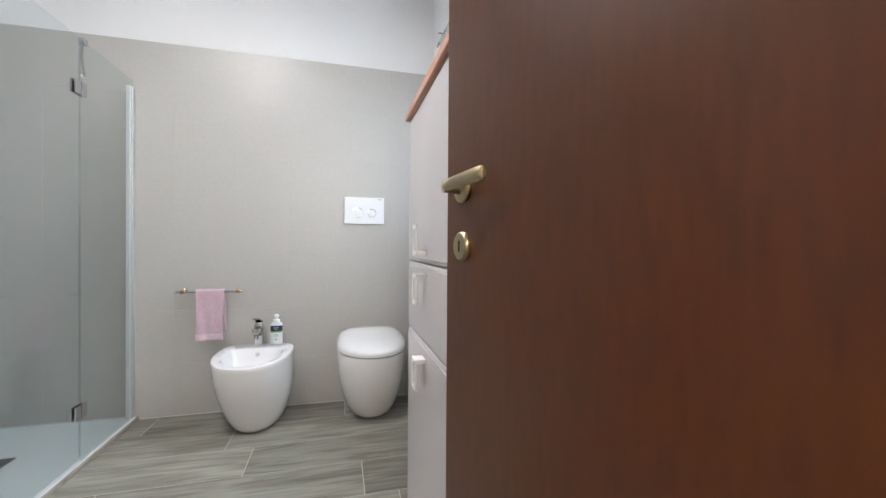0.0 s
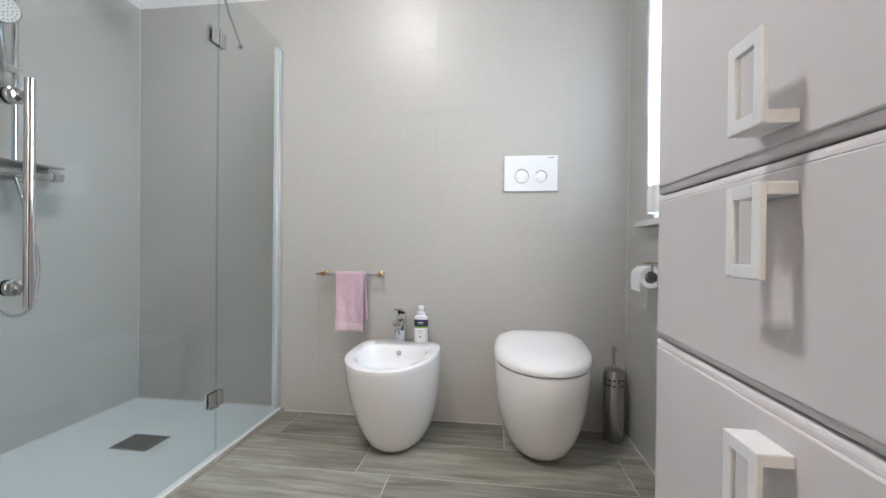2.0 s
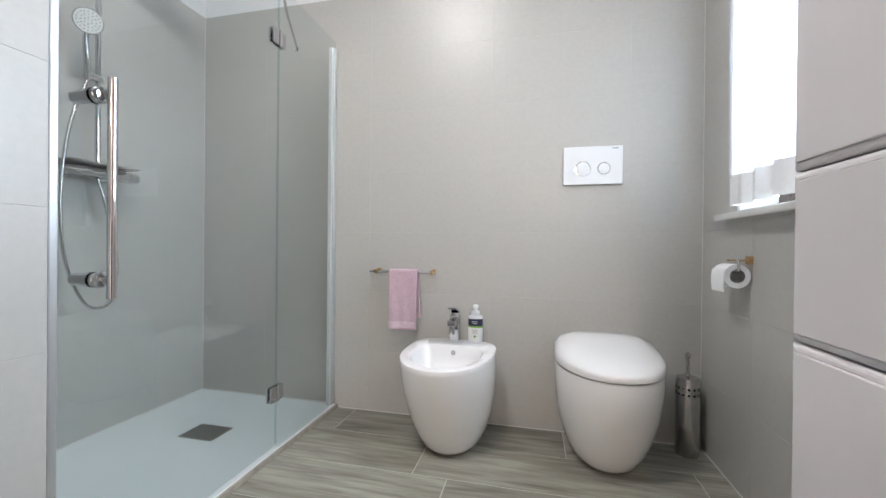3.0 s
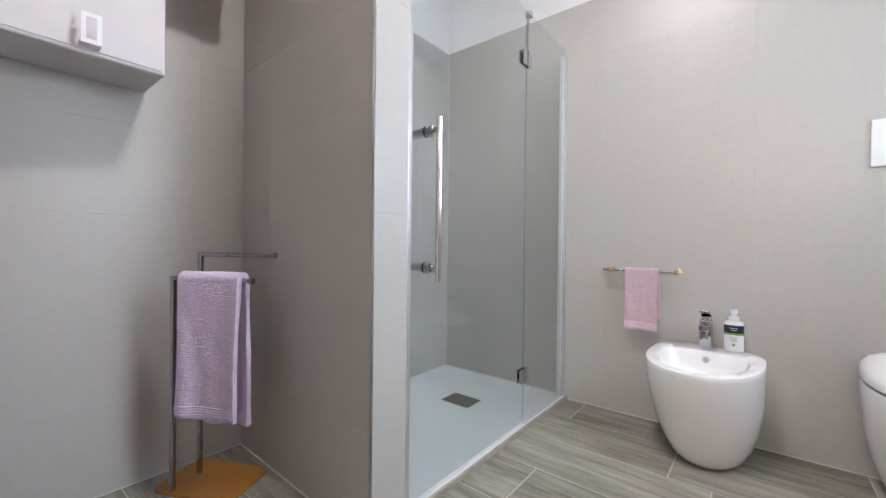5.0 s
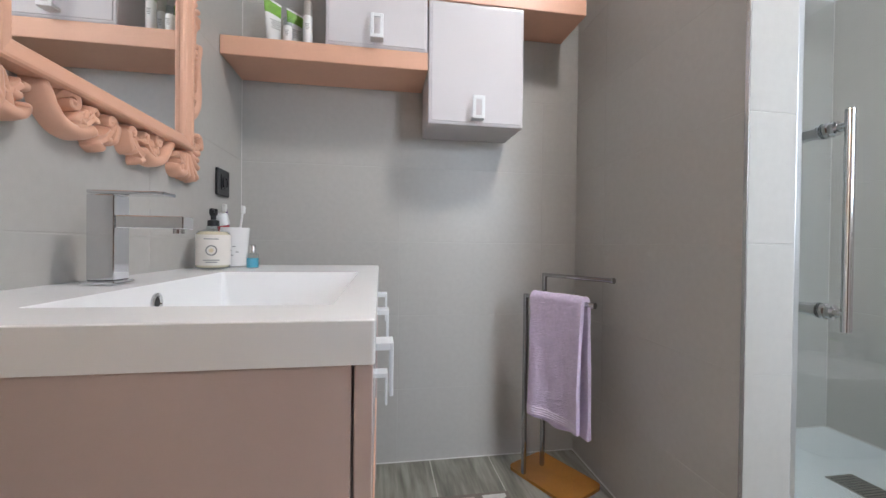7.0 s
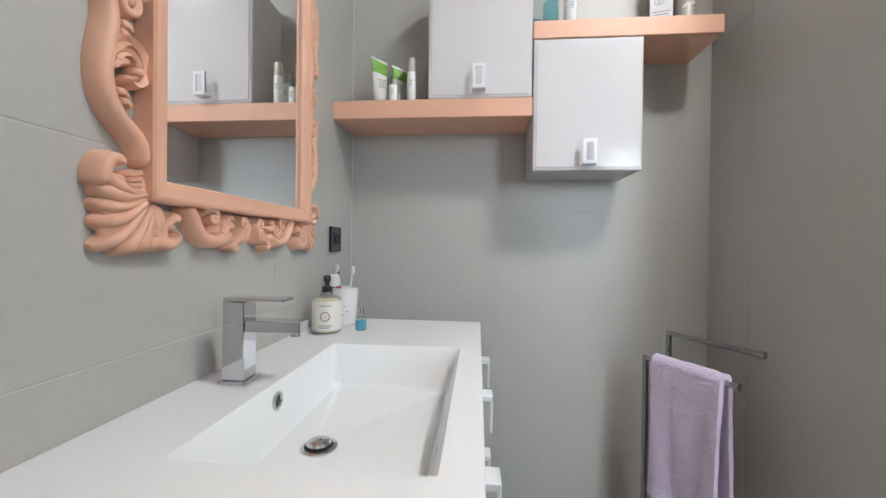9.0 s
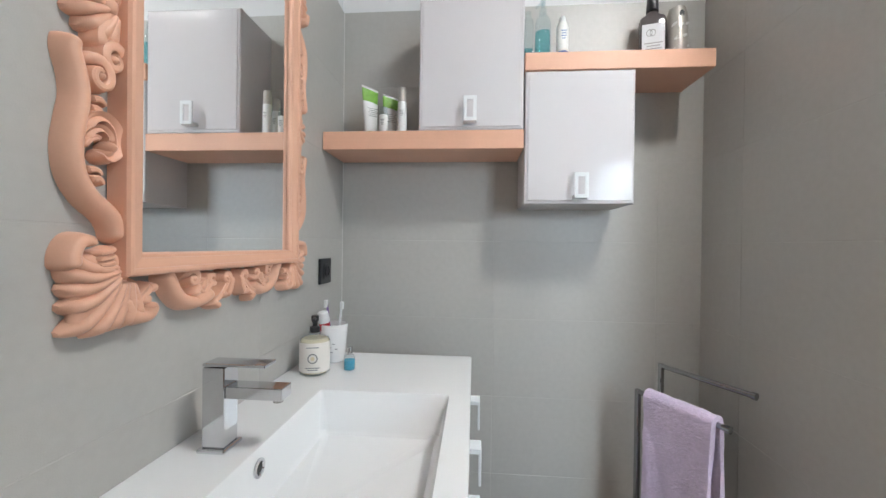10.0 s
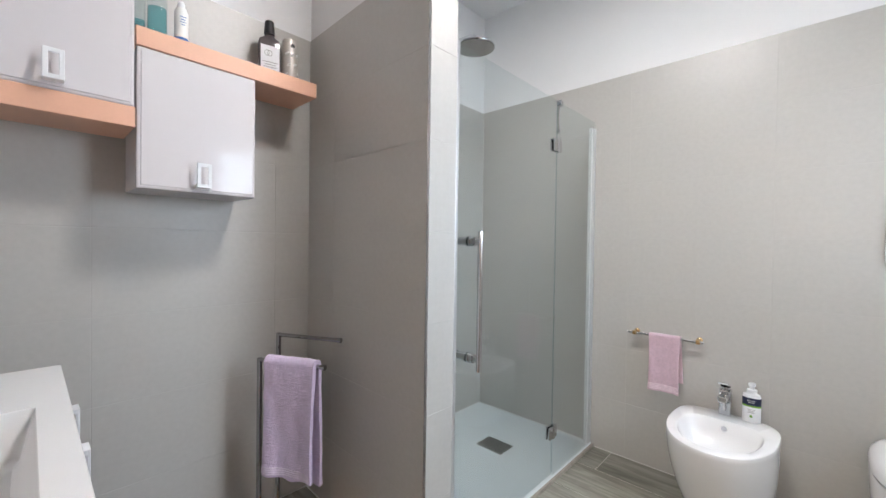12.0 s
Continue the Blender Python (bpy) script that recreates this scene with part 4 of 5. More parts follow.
def shower_screen():
    e = thing("shower_screen", "frameless clear glass shower screen with a hinged door", "shower screen")
    d = part("door_pane", box(GX - 0.004, 1.640, 0.034, GX + 0.004, 2.413, 1.965, 0.0008, 1), GLASS, e, "clear glass door")
    f = part("fixed_pane", box(GX - 0.004, 2.422, 0.019, GX + 0.004, YN - 0.016, 1.965, 0.0008, 1), GLASS, e, "clear fixed glass panel")
    part("seal", box(GX - 0.003, 2.4135, 0.04, GX + 0.003, 2.4215, 1.96), CLEAR, e, "clear plastic seal")
    part("wall_profile", box(GX - 0.030, YN - 0.032, 0.019, GX + 0.006, YN - 0.001, 1.93, 0.003), ALU, e, "aluminium wall profile")
    part("wall_profile", box(GX - 0.022, YN - 0.045, 0.019, GX - 0.002, YN - 0.0325, 1.93, 0.002), PLASTIC, e)
    part("jamb_profile", box(GX - 0.016, 1.619, 0.019, GX + 0.012, 1.638, 1.97, 0.003), ALU, e, "aluminium jamb profile")
    for z in (1.736, 0.253):
        h = part("hinge", box(GX + 0.0045, 2.372, z - 0.032, GX + 0.012, 2.409, z + 0.032, 0.002), CHROME, e, "chrome glass hinge")
        part("plate", box(GX + 0.0045, 2.426, z - 0.032, GX + 0.012, 2.452, z + 0.032, 0.002), CHROME, h)
        part("back_plate", box(GX - 0.013, 2.372, z - 0.032, GX - 0.0045, 2.452, z + 0.032, 0.002), CHROME, h)
        part("pin", lathe([(0.006, -0.034), (0.006, 0.034)], (GX + 0.010, 2.4175, z), "z", 12), CHROME, h, "", True)
    hx = GX + 0.052
    g = part("pull_handle", tube([(hx, 1.722, 0.738), (hx, 1.722, 1.272)], 0.0105, 16), CHROME, e, "long chrome pull handle", True)
    for z in (0.782, 1.234):
        part("stand_off", lathe([(0.020, 0.0), (0.020, 0.008), (0.018, 0.010), (0.018, 0.022), (0.011, 0.024), (0.011, 0.047)], (GX + 0.0045, 1.722, z), "x", 18), CHROME, g, "", True)
        part("inner_knob", lathe([(0.020, 0.0), (0.020, -0.008), (0.016, -0.010), (0.016, -0.062), (0.012, -0.066)], (GX - 0.0045, 1.722, z), "x", 18), CHROME, g, "", True)
    part("stay_bar", tube([(GX - 0.002, 2.44, 1.958), (GX - 0.10, 2.62, 1.962), (-1.28, YN - 0.004, 1.966)], 0.006), STEEL, e, "steel stay bar to the wall", True)
    part("stay_clamp", box(GX - 0.014, 2.43, 1.945, GX + 0.014, 2.455, 1.975, 0.003), CHROME, e)
    part("stay_flange", lathe([(0.014, 0), (0.014, -0.006), (0.008, -0.009)], (-1.283, YN - 0.001, 1.966), "y", 18), CHROME, e, "", True)


shower_screen()


def shower_column():
    e = thing("shower_column", "chrome shower column with rain head and hand shower", "shower")
    x, y = XW + 0.062, 2.288
    pts = bend([(x, y, 1.17), (x, y, 2.25), (x + 0.004, y, 2.36), (x + 0.05, y, 2.415), (x + 0.13, y, 2.425), (x + 0.30, y, 2.415), (x + 0.345, y, 2.40)], 6)
    part("riser", tube(pts, 0.0105, 14), CHROME, e, "", True)
    hd = part("rain_head", lathe([(0.012, 0.055), (0.022, 0.038), (0.022, 0.020), (0.105, 0.012), (0.110, 0.004), (0.108, 0.0)], (x + 0.35, y, 2.335), "z", 40), CHROME, e, "round chrome rain head", True)
    part("spray_face", lathe([(0.103, -0.0015), (0.103, 0.0)], (x + 0.35, y, 2.334), "z", 40), STEEL, hd, "", True)
    part("upper_bracket", lathe([(0.018, 0.0), (0.018, 0.01), (0.009, 0.013), (0.009, 0.06)], (XW + 0.001, y, 2.10), "x", 18), CHROME, e, "", True)
    sl = part("slider", box(x - 0.014, y - 0.05, 1.568, x + 0.016, y + 0.016, 1.596, 0.005), CHROME, e)
    arm = bend([(x + 0.02, y - 0.055, 1.56), (x + 0.045, y - 0.075, 1.63), (x + 0.06, y - 0.09, 1.70), (x + 0.075, y - 0.095, 1.745)], 5)
    hs = part("hand_shower", tube(arm, 0.011, 12), CHROME, e, "chrome hand shower", True)
    b = lathe([(0.016, -0.016), (0.045, -0.008), (0.050, 0.0), (0.047, 0.006)], (0, 0, 0), "z", 32)
    mm = pose(x + 0.085, y - 0.098, 1.768, 0, 104, -30)
    bmesh.ops.transform(b, matrix=mm, verts=b.verts)
    part("spray_head", b, CHROME, hs, "", True)
    b = lathe([(0.0455, 0.0055), (0.0455, 0.0068)], (0, 0, 0), "z", 32)
    bmesh.ops.transform(b, matrix=mm, verts=b.verts)
    part("spray_face", b, SILICONE, hs, "pale plastic nozzle face")
    b = None
    for rr, k in ((0.012, 6), (0.024, 12), (0.036, 18)):
        for i in range(k):
            a = 2 * math.pi * i / k
            b = lathe([(0.0032, 0.0055), (0.0026, 0.0085)], (rr * math.cos(a), rr * math.sin(a), 0), "z", 6, bm=b)
    bmesh.ops.transform(b, matrix=mm, verts=b.verts)
    tagged(part("nozzle", b, GREYINK, hs), kind="stuff")
    mx = part("mixer_bar", tube([(x, y - 0.155, 1.178), (x, y + 0.125, 1.178)], 0.024, 22), CHROME, e, "thermostatic chrome mixer bar", True)
    for s_ in (-1, 1):
        part("knob", lathe([(0.025, 0.0), (0.026, 0.03 * s_), (0.022, 0.042 * s_)], (x, y - 0.015 + s_ * 0.142, 1.178), "y", 20), CHROME, mx, "", True)
        part("wall_flange", lathe([(0.032, 0), (0.030, 0.012), (0.014, 0.016), (0.014, 0.045)], (XW + 0.001, y - 0.015 + s_ * 0.075, 1.178), "x", 22), CHROME, mx, "", True)
    part("mixer_shelf", box(x - 0.03, y - 0.15, 1.203, x + 0.085, y + 0.12, 1.211, 0.004), STEEL, mx, "flat metal shelf over the mixer")
    hose = bend([(x + 0.02, y - 0.055, 1.555), (x + 0.045, y - 0.13, 1.36), (x + 0.05, y - 0.165, 1.10), (x + 0.045, y - 0.15, 0.82), (x + 0.04, y - 0.07, 0.62), (x + 0.035, y + 0.03, 0.62), (x + 0.025, y + 0.065, 0.80), (x + 0.012, y + 0.030, 1.02), (x + 0.004, y, 1.152)], 8)
    part("hose", tube(hose, 0.0065, 10), STEEL, e, "ribbed metal shower hose", True)


shower_column()


# ---- by the toilet ----
def paper_holder():
    e = thing("toilet_paper_holder", "gilt wall bracket with a steel hook for toilet paper", "paper holder")
    part("wall_plate", box(XE - 0.006, 2.500, 0.822, XE - 0.001, 2.545, 0.850, 0.002), BRASS2, e)
    part("bracket", box(XE - 0.066, 2.506, 0.832, XE - 0.006, 2.540, 0.838, 0.0015), BRASS2, e, "flat gilt bracket")
    part("hook", tube(bend([(XE - 0.048, 2.510, 0.836), (XE - 0.048, 2.496, 0.835), (XE - 0.048, 2.494, 0.812), (XE - 0.048, 2.500, 0.802), (XE - 0.048, 2.594, 0.801)], 5), 0.004, 10), STEEL, e, "steel hook", True)


paper_holder()


def paper_roll():
    e = thing("toilet_roll", "nearly used white toilet paper roll on its wall hook", "toilet paper")
    cx, cz, y0, w, r, q = XE - 0.048, 0.7815, 2.502, 0.095, 0.0415, 0.0235
    part("paper", lathe([(q, 0.0), (r - 0.001, 0.0), (r, 0.002), (r, w - 0.002), (r - 0.001, w), (q, w), (q, 0.0)], (cx, y0, cz), "y", 40, cap0=False, cap1=False), PAPER, e, "", True)
    part("core", lathe([(q - 0.0004, 0.0), (q - 0.0004, w)], (cx, y0, cz), "y", 24, cap0=False, cap1=False), GREYINK, e, "grey cardboard core", True)

    def flap(u, v):
        a = 2.6 + 0.9 * v
        rr = r + 0.001 + 0.012 * v * v
        return (cx + rr * math.cos(a) + 0.012 * v * v, y0 + w * u, cz + rr * math.sin(a) - 0.036 * v * v)
    part("loose_sheet", grid(flap, 4, 12), PAPER, e, "", True)


paper_roll()


def toilet_brush():
    e = thing("toilet_brush", "steel toilet brush in a perforated cylinder holder", "toilet brush", at=(0.655, 2.835, 0))
    h = part("holder", lathe([(0.043, 0.0), (0.045, 0.004), (0.045, 0.318), (0.043, 0.322), (0.040, 0.322)], (0, 0, 0), "z", 36), STEEL, e, "", True)
    for row in (0.262, 0.287):
        for i in range(14):
            a = 2 * math.pi * i / 14
            b = lathe([(0.0052, 0.0), (0.0052, 0.0006)], (0, 0, 0), "x", 10)
            bmesh.ops.transform(b, matrix=pose(0.0451 * math.cos(a), 0.0451 * math.sin(a), row, 0, 0, math.degrees(a)), verts=b.verts)
            part("hole", b, DARK, h)
    part("lid", lathe([(0.044, 0.3225), (0.043, 0.328), (0.012, 0.336), (0.008, 0.345)], (0, 0, 0), "z", 32), STEEL, e, "", True)
    part("rod", lathe([(0.0065, 0.34), (0.0065, 0.405), (0.009, 0.410), (0.011, 0.420), (0.008, 0.430), (0.002, 0.433)], (0, 0, 0), "z", 16), STEEL, e, "", True)


toilet_brush()


# ---- small bottles ----
def bars(parent, x, y, z, w, rows, step, material, axis="x", h=0.0022):
    """Unreadable print as plain bars facing +x or -y."""
    for i in range(rows):
        ww = w * (1.0, 0.72, 0.9, 0.6, 0.8)[i % 5]
        zz = z - i * step
        if axis == "x":
            b = box(x, y - ww / 2, zz, x + 0.0005, y + ww / 2, zz + h)
        else:
            b = box(x - ww / 2, y - 0.0005, zz, x + ww / 2, y, zz + h)
        part("print_line", b, material, parent)


def cream_tube(x, y, z, h, w, rz, lean=0.0):
    e = thing("cream_tube", "white and green cream tube standing on its cap", "tube", "toiletries on the lower shelf", (x, y, z), rz)
    part("cap", lathe([(w * 0.40, 0.0), (w * 0.42, 0.004), (w * 0.42, h * 0.12)], (0, 0, 0), "z", 24), GREEN, e, "green cap", True)

    def ring(k):
        a, b_ = w * (0.40 + 0.17 * k), w * 0.38 * (1 - k) + 0.0015
        zz = h * (0.12 + 0.88 * k)
        return [Vector((b_ * math.cos(t * math.pi / 12) + lean * k, a * math.sin(t * math.pi / 12), zz + (-0.006 * math.sin(t * math.pi / 12) * k))) for t in range(24)]
    part("body", loft([ring(k / 6) for k in range(5)]), LABELW, e, "", True)
    part("green_top", loft([ring(k / 6) for k in (4, 5, 5.7)]), GREEN, e, "leaf-green printed top", True)
    part("crimp", loft([ring(0.951), ring(1.0)]), LABELW, e, "white crimped edge", True)
    bars(e, w * 0.30, 0, h * 0.55, w * 0.7, 5, 0.007, GREYINK)


cream_tube(-1.775, 0.215, 1.6505, 0.200, 0.060, 38, -0.012)
cream_tube(-1.80, 0.285, 1.6505, 0.172, 0.056, 30)


def slim_bottle(x, y, z, r, h, label, group):
    e = thing("lotion_bottle", label, "bottle", group, (x, y, z))
    part("body", lathe([(r * 0.95, 0), (r, 0.003), (r, h * 0.68), (r * 0.93, h * 0.70)], (0, 0, 0), "z", 24), LABELW, e, "", True)
    part("cap", lathe([(r * 0.92, h * 0.702), (r * 0.92, h * 0.97), (r * 0.8, h)], (0, 0, 0), "z", 24), SILVERP if h > 0.12 else CLEAR, e, "", True)
    bars(e, r + 0.0002, 0, h * 0.5, r * 0.9, 4, 0.006, GREYINK)


slim_bottle(-1.735, 0.345, 1.6505, 0.0165, 0.176, "slim white lotion bottle with a grey cap", "toiletries on the lower shelf")
slim_bottle(-1.72, 0.277, 1.6505, 0.0155, 0.102, "small white lotion bottle with a clear cap", "toiletries on the lower shelf")
slim_bottle(-1.79, 0.338, 1.6505, 0.015, 0.165, "slim white lotion bottle with a grey cap", "toiletries on the lower shelf")


def pump(e, z, material, r=0.006, reach=0.03):
    part("collar", lathe([(r * 2.1, z), (r * 2.1, z + 0.014), (r, z + 0.016), (r, z + 0.032)], (0, 0, 0), "z", 18), material, e, "", True)
    part("spout", tube(bend([(0, 0, z + 0.034), (0.004, 0, z + 0.037), (reach, 0, z + 0.034)], 4), 0.0052, 10), material, e, "", True)
    part("head", lathe([(r * 1.1, z + 0.026), (r * 1.5, z + 0.030), (r * 1.5, z + 0.042), (r * 1.2, z + 0.044)], (0, 0, 0), "z", 18), material, e, "", True)


def blue_pump_bottle(x, y):
    e = thing("mouthwash_dispenser", "clear pump bottle half full of teal liquid", "bottle", "toiletries on the upper shelf", (x, y, 1.9155), -140)
    e.scale = (1.08, 1.0, 1.16)
    part("shell", lathe([(0.026, 0), (0.028, 0.004), (0.028, 0.13), (0.022, 0.15), (0.012, 0.158), (0.012, 0.165)], (0, 0, 0), "z", 26), CLEAR, e, "clear plastic", True)
    part("liquid", lathe([(0.024, 0.004), (0.0262, 0.007), (0.0262, 0.105)], (0, 0, 0), "z", 26), TEAL, e, "teal liquid", True)
    pump(e, 0.165, CLEAR)


blue_pump_bottle(-1.775, 0.862)


def square_bottle(x, y):
    e = thing("tonic_bottle", "clear square bottle with pale blue liquid", "bottle", "toiletries on the upper shelf", (x, y, 1.9155))
    e.scale = (1.08, 1.0, 1.16)
    part("shell", loft([rrect(-0.02, -0.018, 0.02, 0.018, z, 0.005, 3) for z in (0, 0.15)] + [rrect(-0.009, -0.009, 0.009, 0.009, z, 0.004, 3) for z in (0.165, 0.185)]), CLEAR, e, "clear plastic", True)
    part("liquid", loft([rrect(-0.018, -0.016, 0.018, 0.016, z, 0.005, 3) for z in (0.003, 0.06)]), TEAL, e, "", True)


square_bottle(-1.80, 0.812)


def spray_can(x, y):
    e = thing("spray_can", "white spray can with a blue band", "spray can", "toiletries on the upper shelf", (x, y, 1.9155))
    e.scale = (1.08, 1.0, 1.16)
    part("body", lathe([(0.021, 0), (0.022, 0.003), (0.022, 0.115), (0.016, 0.128)], (0, 0, 0), "z", 26), LABELW, e, "", True)
    part("band", lathe([(0.0223, 0.012), (0.0223, 0.034)], (0, 0, 0), "z", 26, cap0=False, cap1=False), BLUE, e, "blue band", True)
    part("band", lathe([(0.0223, 0.034), (0.0223, 0.040)], (0, 0, 0), "z", 26, cap0=False, cap1=False), CREAM, e, "", True)
    part("nozzle", lathe([(0.012, 0.128), (0.012, 0.143), (0.007, 0.150)], (0, 0, 0), "z", 18), PLASTIC, e, "", True)
    bars(e, 0.0225, 0, 0.095, 0.02, 4, 0.008, BLUE)


spray_can(-1.765, 0.932)


def mouthwash(x, y):
    e = thing("mouthwash_bottle", "dark mouthwash bottle with a black cap", "bottle", "toiletries on the upper shelf", (x, y, 1.9155), -14)
    e.scale = (1.08, 1.0, 1.29)
    z = (0, 0.004, 0.115, 0.128, 0.138, 0.150)
    w = (0.040, 0.043, 0.045, 0.040, 0.022, 0.015)
    part("body", loft([rrect(-w_ * 0.5, -w_, w_ * 0.5, w_, zz, w_ * 0.24, 4) for zz, w_ in zip(z, w)]), mat("smoky_liquid", (0.10, 0.085, 0.085), 0.12, coat=0.4), e, "", True)
    part("label", box(0.0235, -0.037, 0.018, 0.0245, 0.037, 0.105), mat("grey_label", (0.64, 0.64, 0.66), 0.4), e, "pale grey label")
    for px in (-0.013, -0.002):
        part("tooth_mark", lathe([(0.010, 0.0), (0.010, 0.0008), (0.008, 0.0008), (0.008, 0.0)], (0.0247, px, 0.080), "x", 20, cap0=False, cap1=False), GREYINK, e, "", True)
    bars(e, 0.0248, 0.0, 0.05, 0.06, 4, 0.008, GREYINK)
    part("cap", lathe([(0.0205, 0.148), (0.0215, 0.152), (0.0185, 0.188), (0.0165, 0.191)], (0, 0, 0), "z", 24), BLACK, e, "ribbed black cap", True)


mouthwash(-1.785, 1.258)


def air_freshener(x, y):
    e = thing("air_freshener", "pewter plastic air freshener with leaf slots", "air freshener", "toiletries on the upper shelf", (x, y, 1.9155))
    e.scale = (1.08, 1.0, 1.29)
    part("body", lathe([(0.038, 0), (0.039, 0.004), (0.036, 0.08), (0.033, 0.13), (0.027, 0.152), (0.015, 0.158)], (0, 0, 0), "z", 30), SILVERP, e, "", True)
    part("opening", lathe([(0.009, 0.0), (0.009, 0.001)], (0.0322, 0.0, 0.128), "x", 16), DARK, e)
    for i in range(7):
        a, zz = (-0.7, -0.1, 0.55, -0.45, 0.3, 0.75, -0.8)[i], (0.10, 0.095, 0.10, 0.062, 0.066, 0.04, 0.03)[i]
        b = bmesh.new()
        bmesh.ops.create_uvsphere(b, u_segments=12, v_segments=6, radius=1)
        bmesh.ops.transform(b, matrix=pose(0.0363 * math.cos(a), 0.0363 * math.sin(a), zz, 25, 0, math.degrees(a)) @ Matrix.Diagonal((0.0018, 0.0105, 0.0042, 1)), verts=b.verts)
        part("leaf_slot", b, LABELW, e, "", True)


air_freshener(-1.785, 1.345)


def soap_dispenser(x, y):
    e = thing("soap_dispenser", "golden liquid soap bottle with a cream label and black pump", "soap dispenser", at=(x, y, 0.8605), rz=15)
    e.scale = (1.10, 1.10, 1.12)
    part("bottle", lathe([(0.036, 0), (0.039, 0.003), (0.0395, 0.085), (0.036, 0.094), (0.016, 0.100), (0.016, 0.108)], (0, 0, 0), "z", 34), CLEAR, e, "clear bottle", True)
    part("liquid", lathe([(0.034, 0.004), (0.037, 0.006), (0.0372, 0.088), (0.030, 0.094)], (0, 0, 0), "z", 34), GOLDLIQ, e, "golden soap", True)
    part("label", lathe([(0.0398, 0.010), (0.0398, 0.086)], (0, 0, 0), "z", 34, cap0=False, cap1=False), CREAM, e, "cream paper label", True)
    r = 0.0405
    part("emblem", lathe([(0.013, 0.0), (0.013, 0.0009), (0.010, 0.0009), (0.010, 0.0)], (r, 0.0, 0.047), "x", 22, cap0=False, cap1=False), GREYINK, e, "", True)
    part("emblem", lathe([(0.005, 0.0), (0.005, 0.0009)], (r, 0.0, 0.047), "x", 16), GOLDLIQ, e)
    bars(e, r, 0.0, 0.074, 0.032, 1, 0.008, GREYINK)
    bars(e, r, 0.0, 0.022, 0.036, 2, 0.005, GREYINK)
    pump(e, 0.108, BLACK, 0.0065, 0.028)


soap_dispenser(-1.418, 0.150)


def brush_cup(x, y):
    e = thing("toothbrush_cup", "white tumbler with a grey twig print", "cup", at=(x, y, 0.8605))
    e.scale = (1.14, 1.14, 1.0)
    part("tumbler", lathe([(0.030, 0), (0.033, 0.003), (0.041, 0.122), (0.0385, 0.122), (0.031, 0.008), (0.004, 0.006)], (0, 0, 0), "z", 32), CERAMIC, e, "", True)
    for i in range(4):
        a = (0.1, 0.35, 0.55, 0.2)[i]
        zz = (0.05, 0.062, 0.045, 0.035)[i]
        rr = 0.034 + 0.0735 * zz
        part("twig_print", box(rr * math.cos(a), rr * math.sin(a) - 0.004, zz, rr * math.cos(a) + 0.001, rr * math.sin(a) + 0.004, zz + 0.0025), GREYINK, e)


brush_cup(-1.545, 0.160)


def toothbrush(x0, y0, dx, dy, h, material, label):
    e = thing("toothbrush", label, "toothbrush", "toothbrushes in the tumbler", (x0, y0, 0.868))
    pts = bend([(0, 0, 0), (dx * 0.5, dy * 0.5, h * 0.5), (dx, dy, h)], 6)
    part("stem", tube(pts, 0.0035, 8), material, e, "", True)
    part("bristles", box(dx - 0.004, dy - 0.005, h - 0.022, dx + 0.012, dy + 0.005, h + 0.003, 0.002), LABELW, e)


toothbrush(-1.548, 0.162, -0.005, 0.024, 0.182, PLASTIC, "white toothbrush leaning in the tumbler")
toothbrush(-1.553, 0.158, -0.005, -0.028, 0.186, PURPLE, "purple toothbrush leaning in the tumbler")


def toothpaste():
    e = thing("toothpaste_tube", "red and white toothpaste tube upside down in the tumbler", "toothpaste", at=(-1.535, 0.148, 0.874))
    e.matrix_world = pose(-1.535, 0.152, 0.874, 9, 4, 20)
    body = loft([rrect(-0.008 - 0.006 * k, -0.016, 0.008 + 0.006 * k, 0.016, 0.02 + 0.095 * k, 0.006, 4) for k in (0, 0.5, 1)])
    part("body", body, RED, e, "", True)
    part("cap", lathe([(0.017, 0.116), (0.019, 0.122), (0.017, 0.150), (0.012, 0.154)], (0, 0, 0), "z", 22), PLASTIC, e, "white flip cap", True)


toothpaste()


def perfume():
    e = thing("perfume_bottle", "small blue glass bottle with a silver cap", "bottle", at=(-1.458, 0.243, 0.8605))
    part("bottle", lathe([(0.016, 0), (0.0175, 0.002), (0.0175, 0.040), (0.009, 0.046)], (0, 0, 0), "z", 24), CLEAR, e, "clear glass", True)
    part("liquid", lathe([(0.015, 0.002), (0.0163, 0.004), (0.0163, 0.030)], (0, 0, 0), "z", 24), mat("sky_blue_liquid", (0.12, 0.45, 0.62), 0.1), e, "", True)
    part("cap", lathe([(0.0088, 0.046), (0.0088, 0.066), (0.007, 0.069)], (0, 0, 0), "z", 18), CHROME, e, "silver cap", True)


perfume()


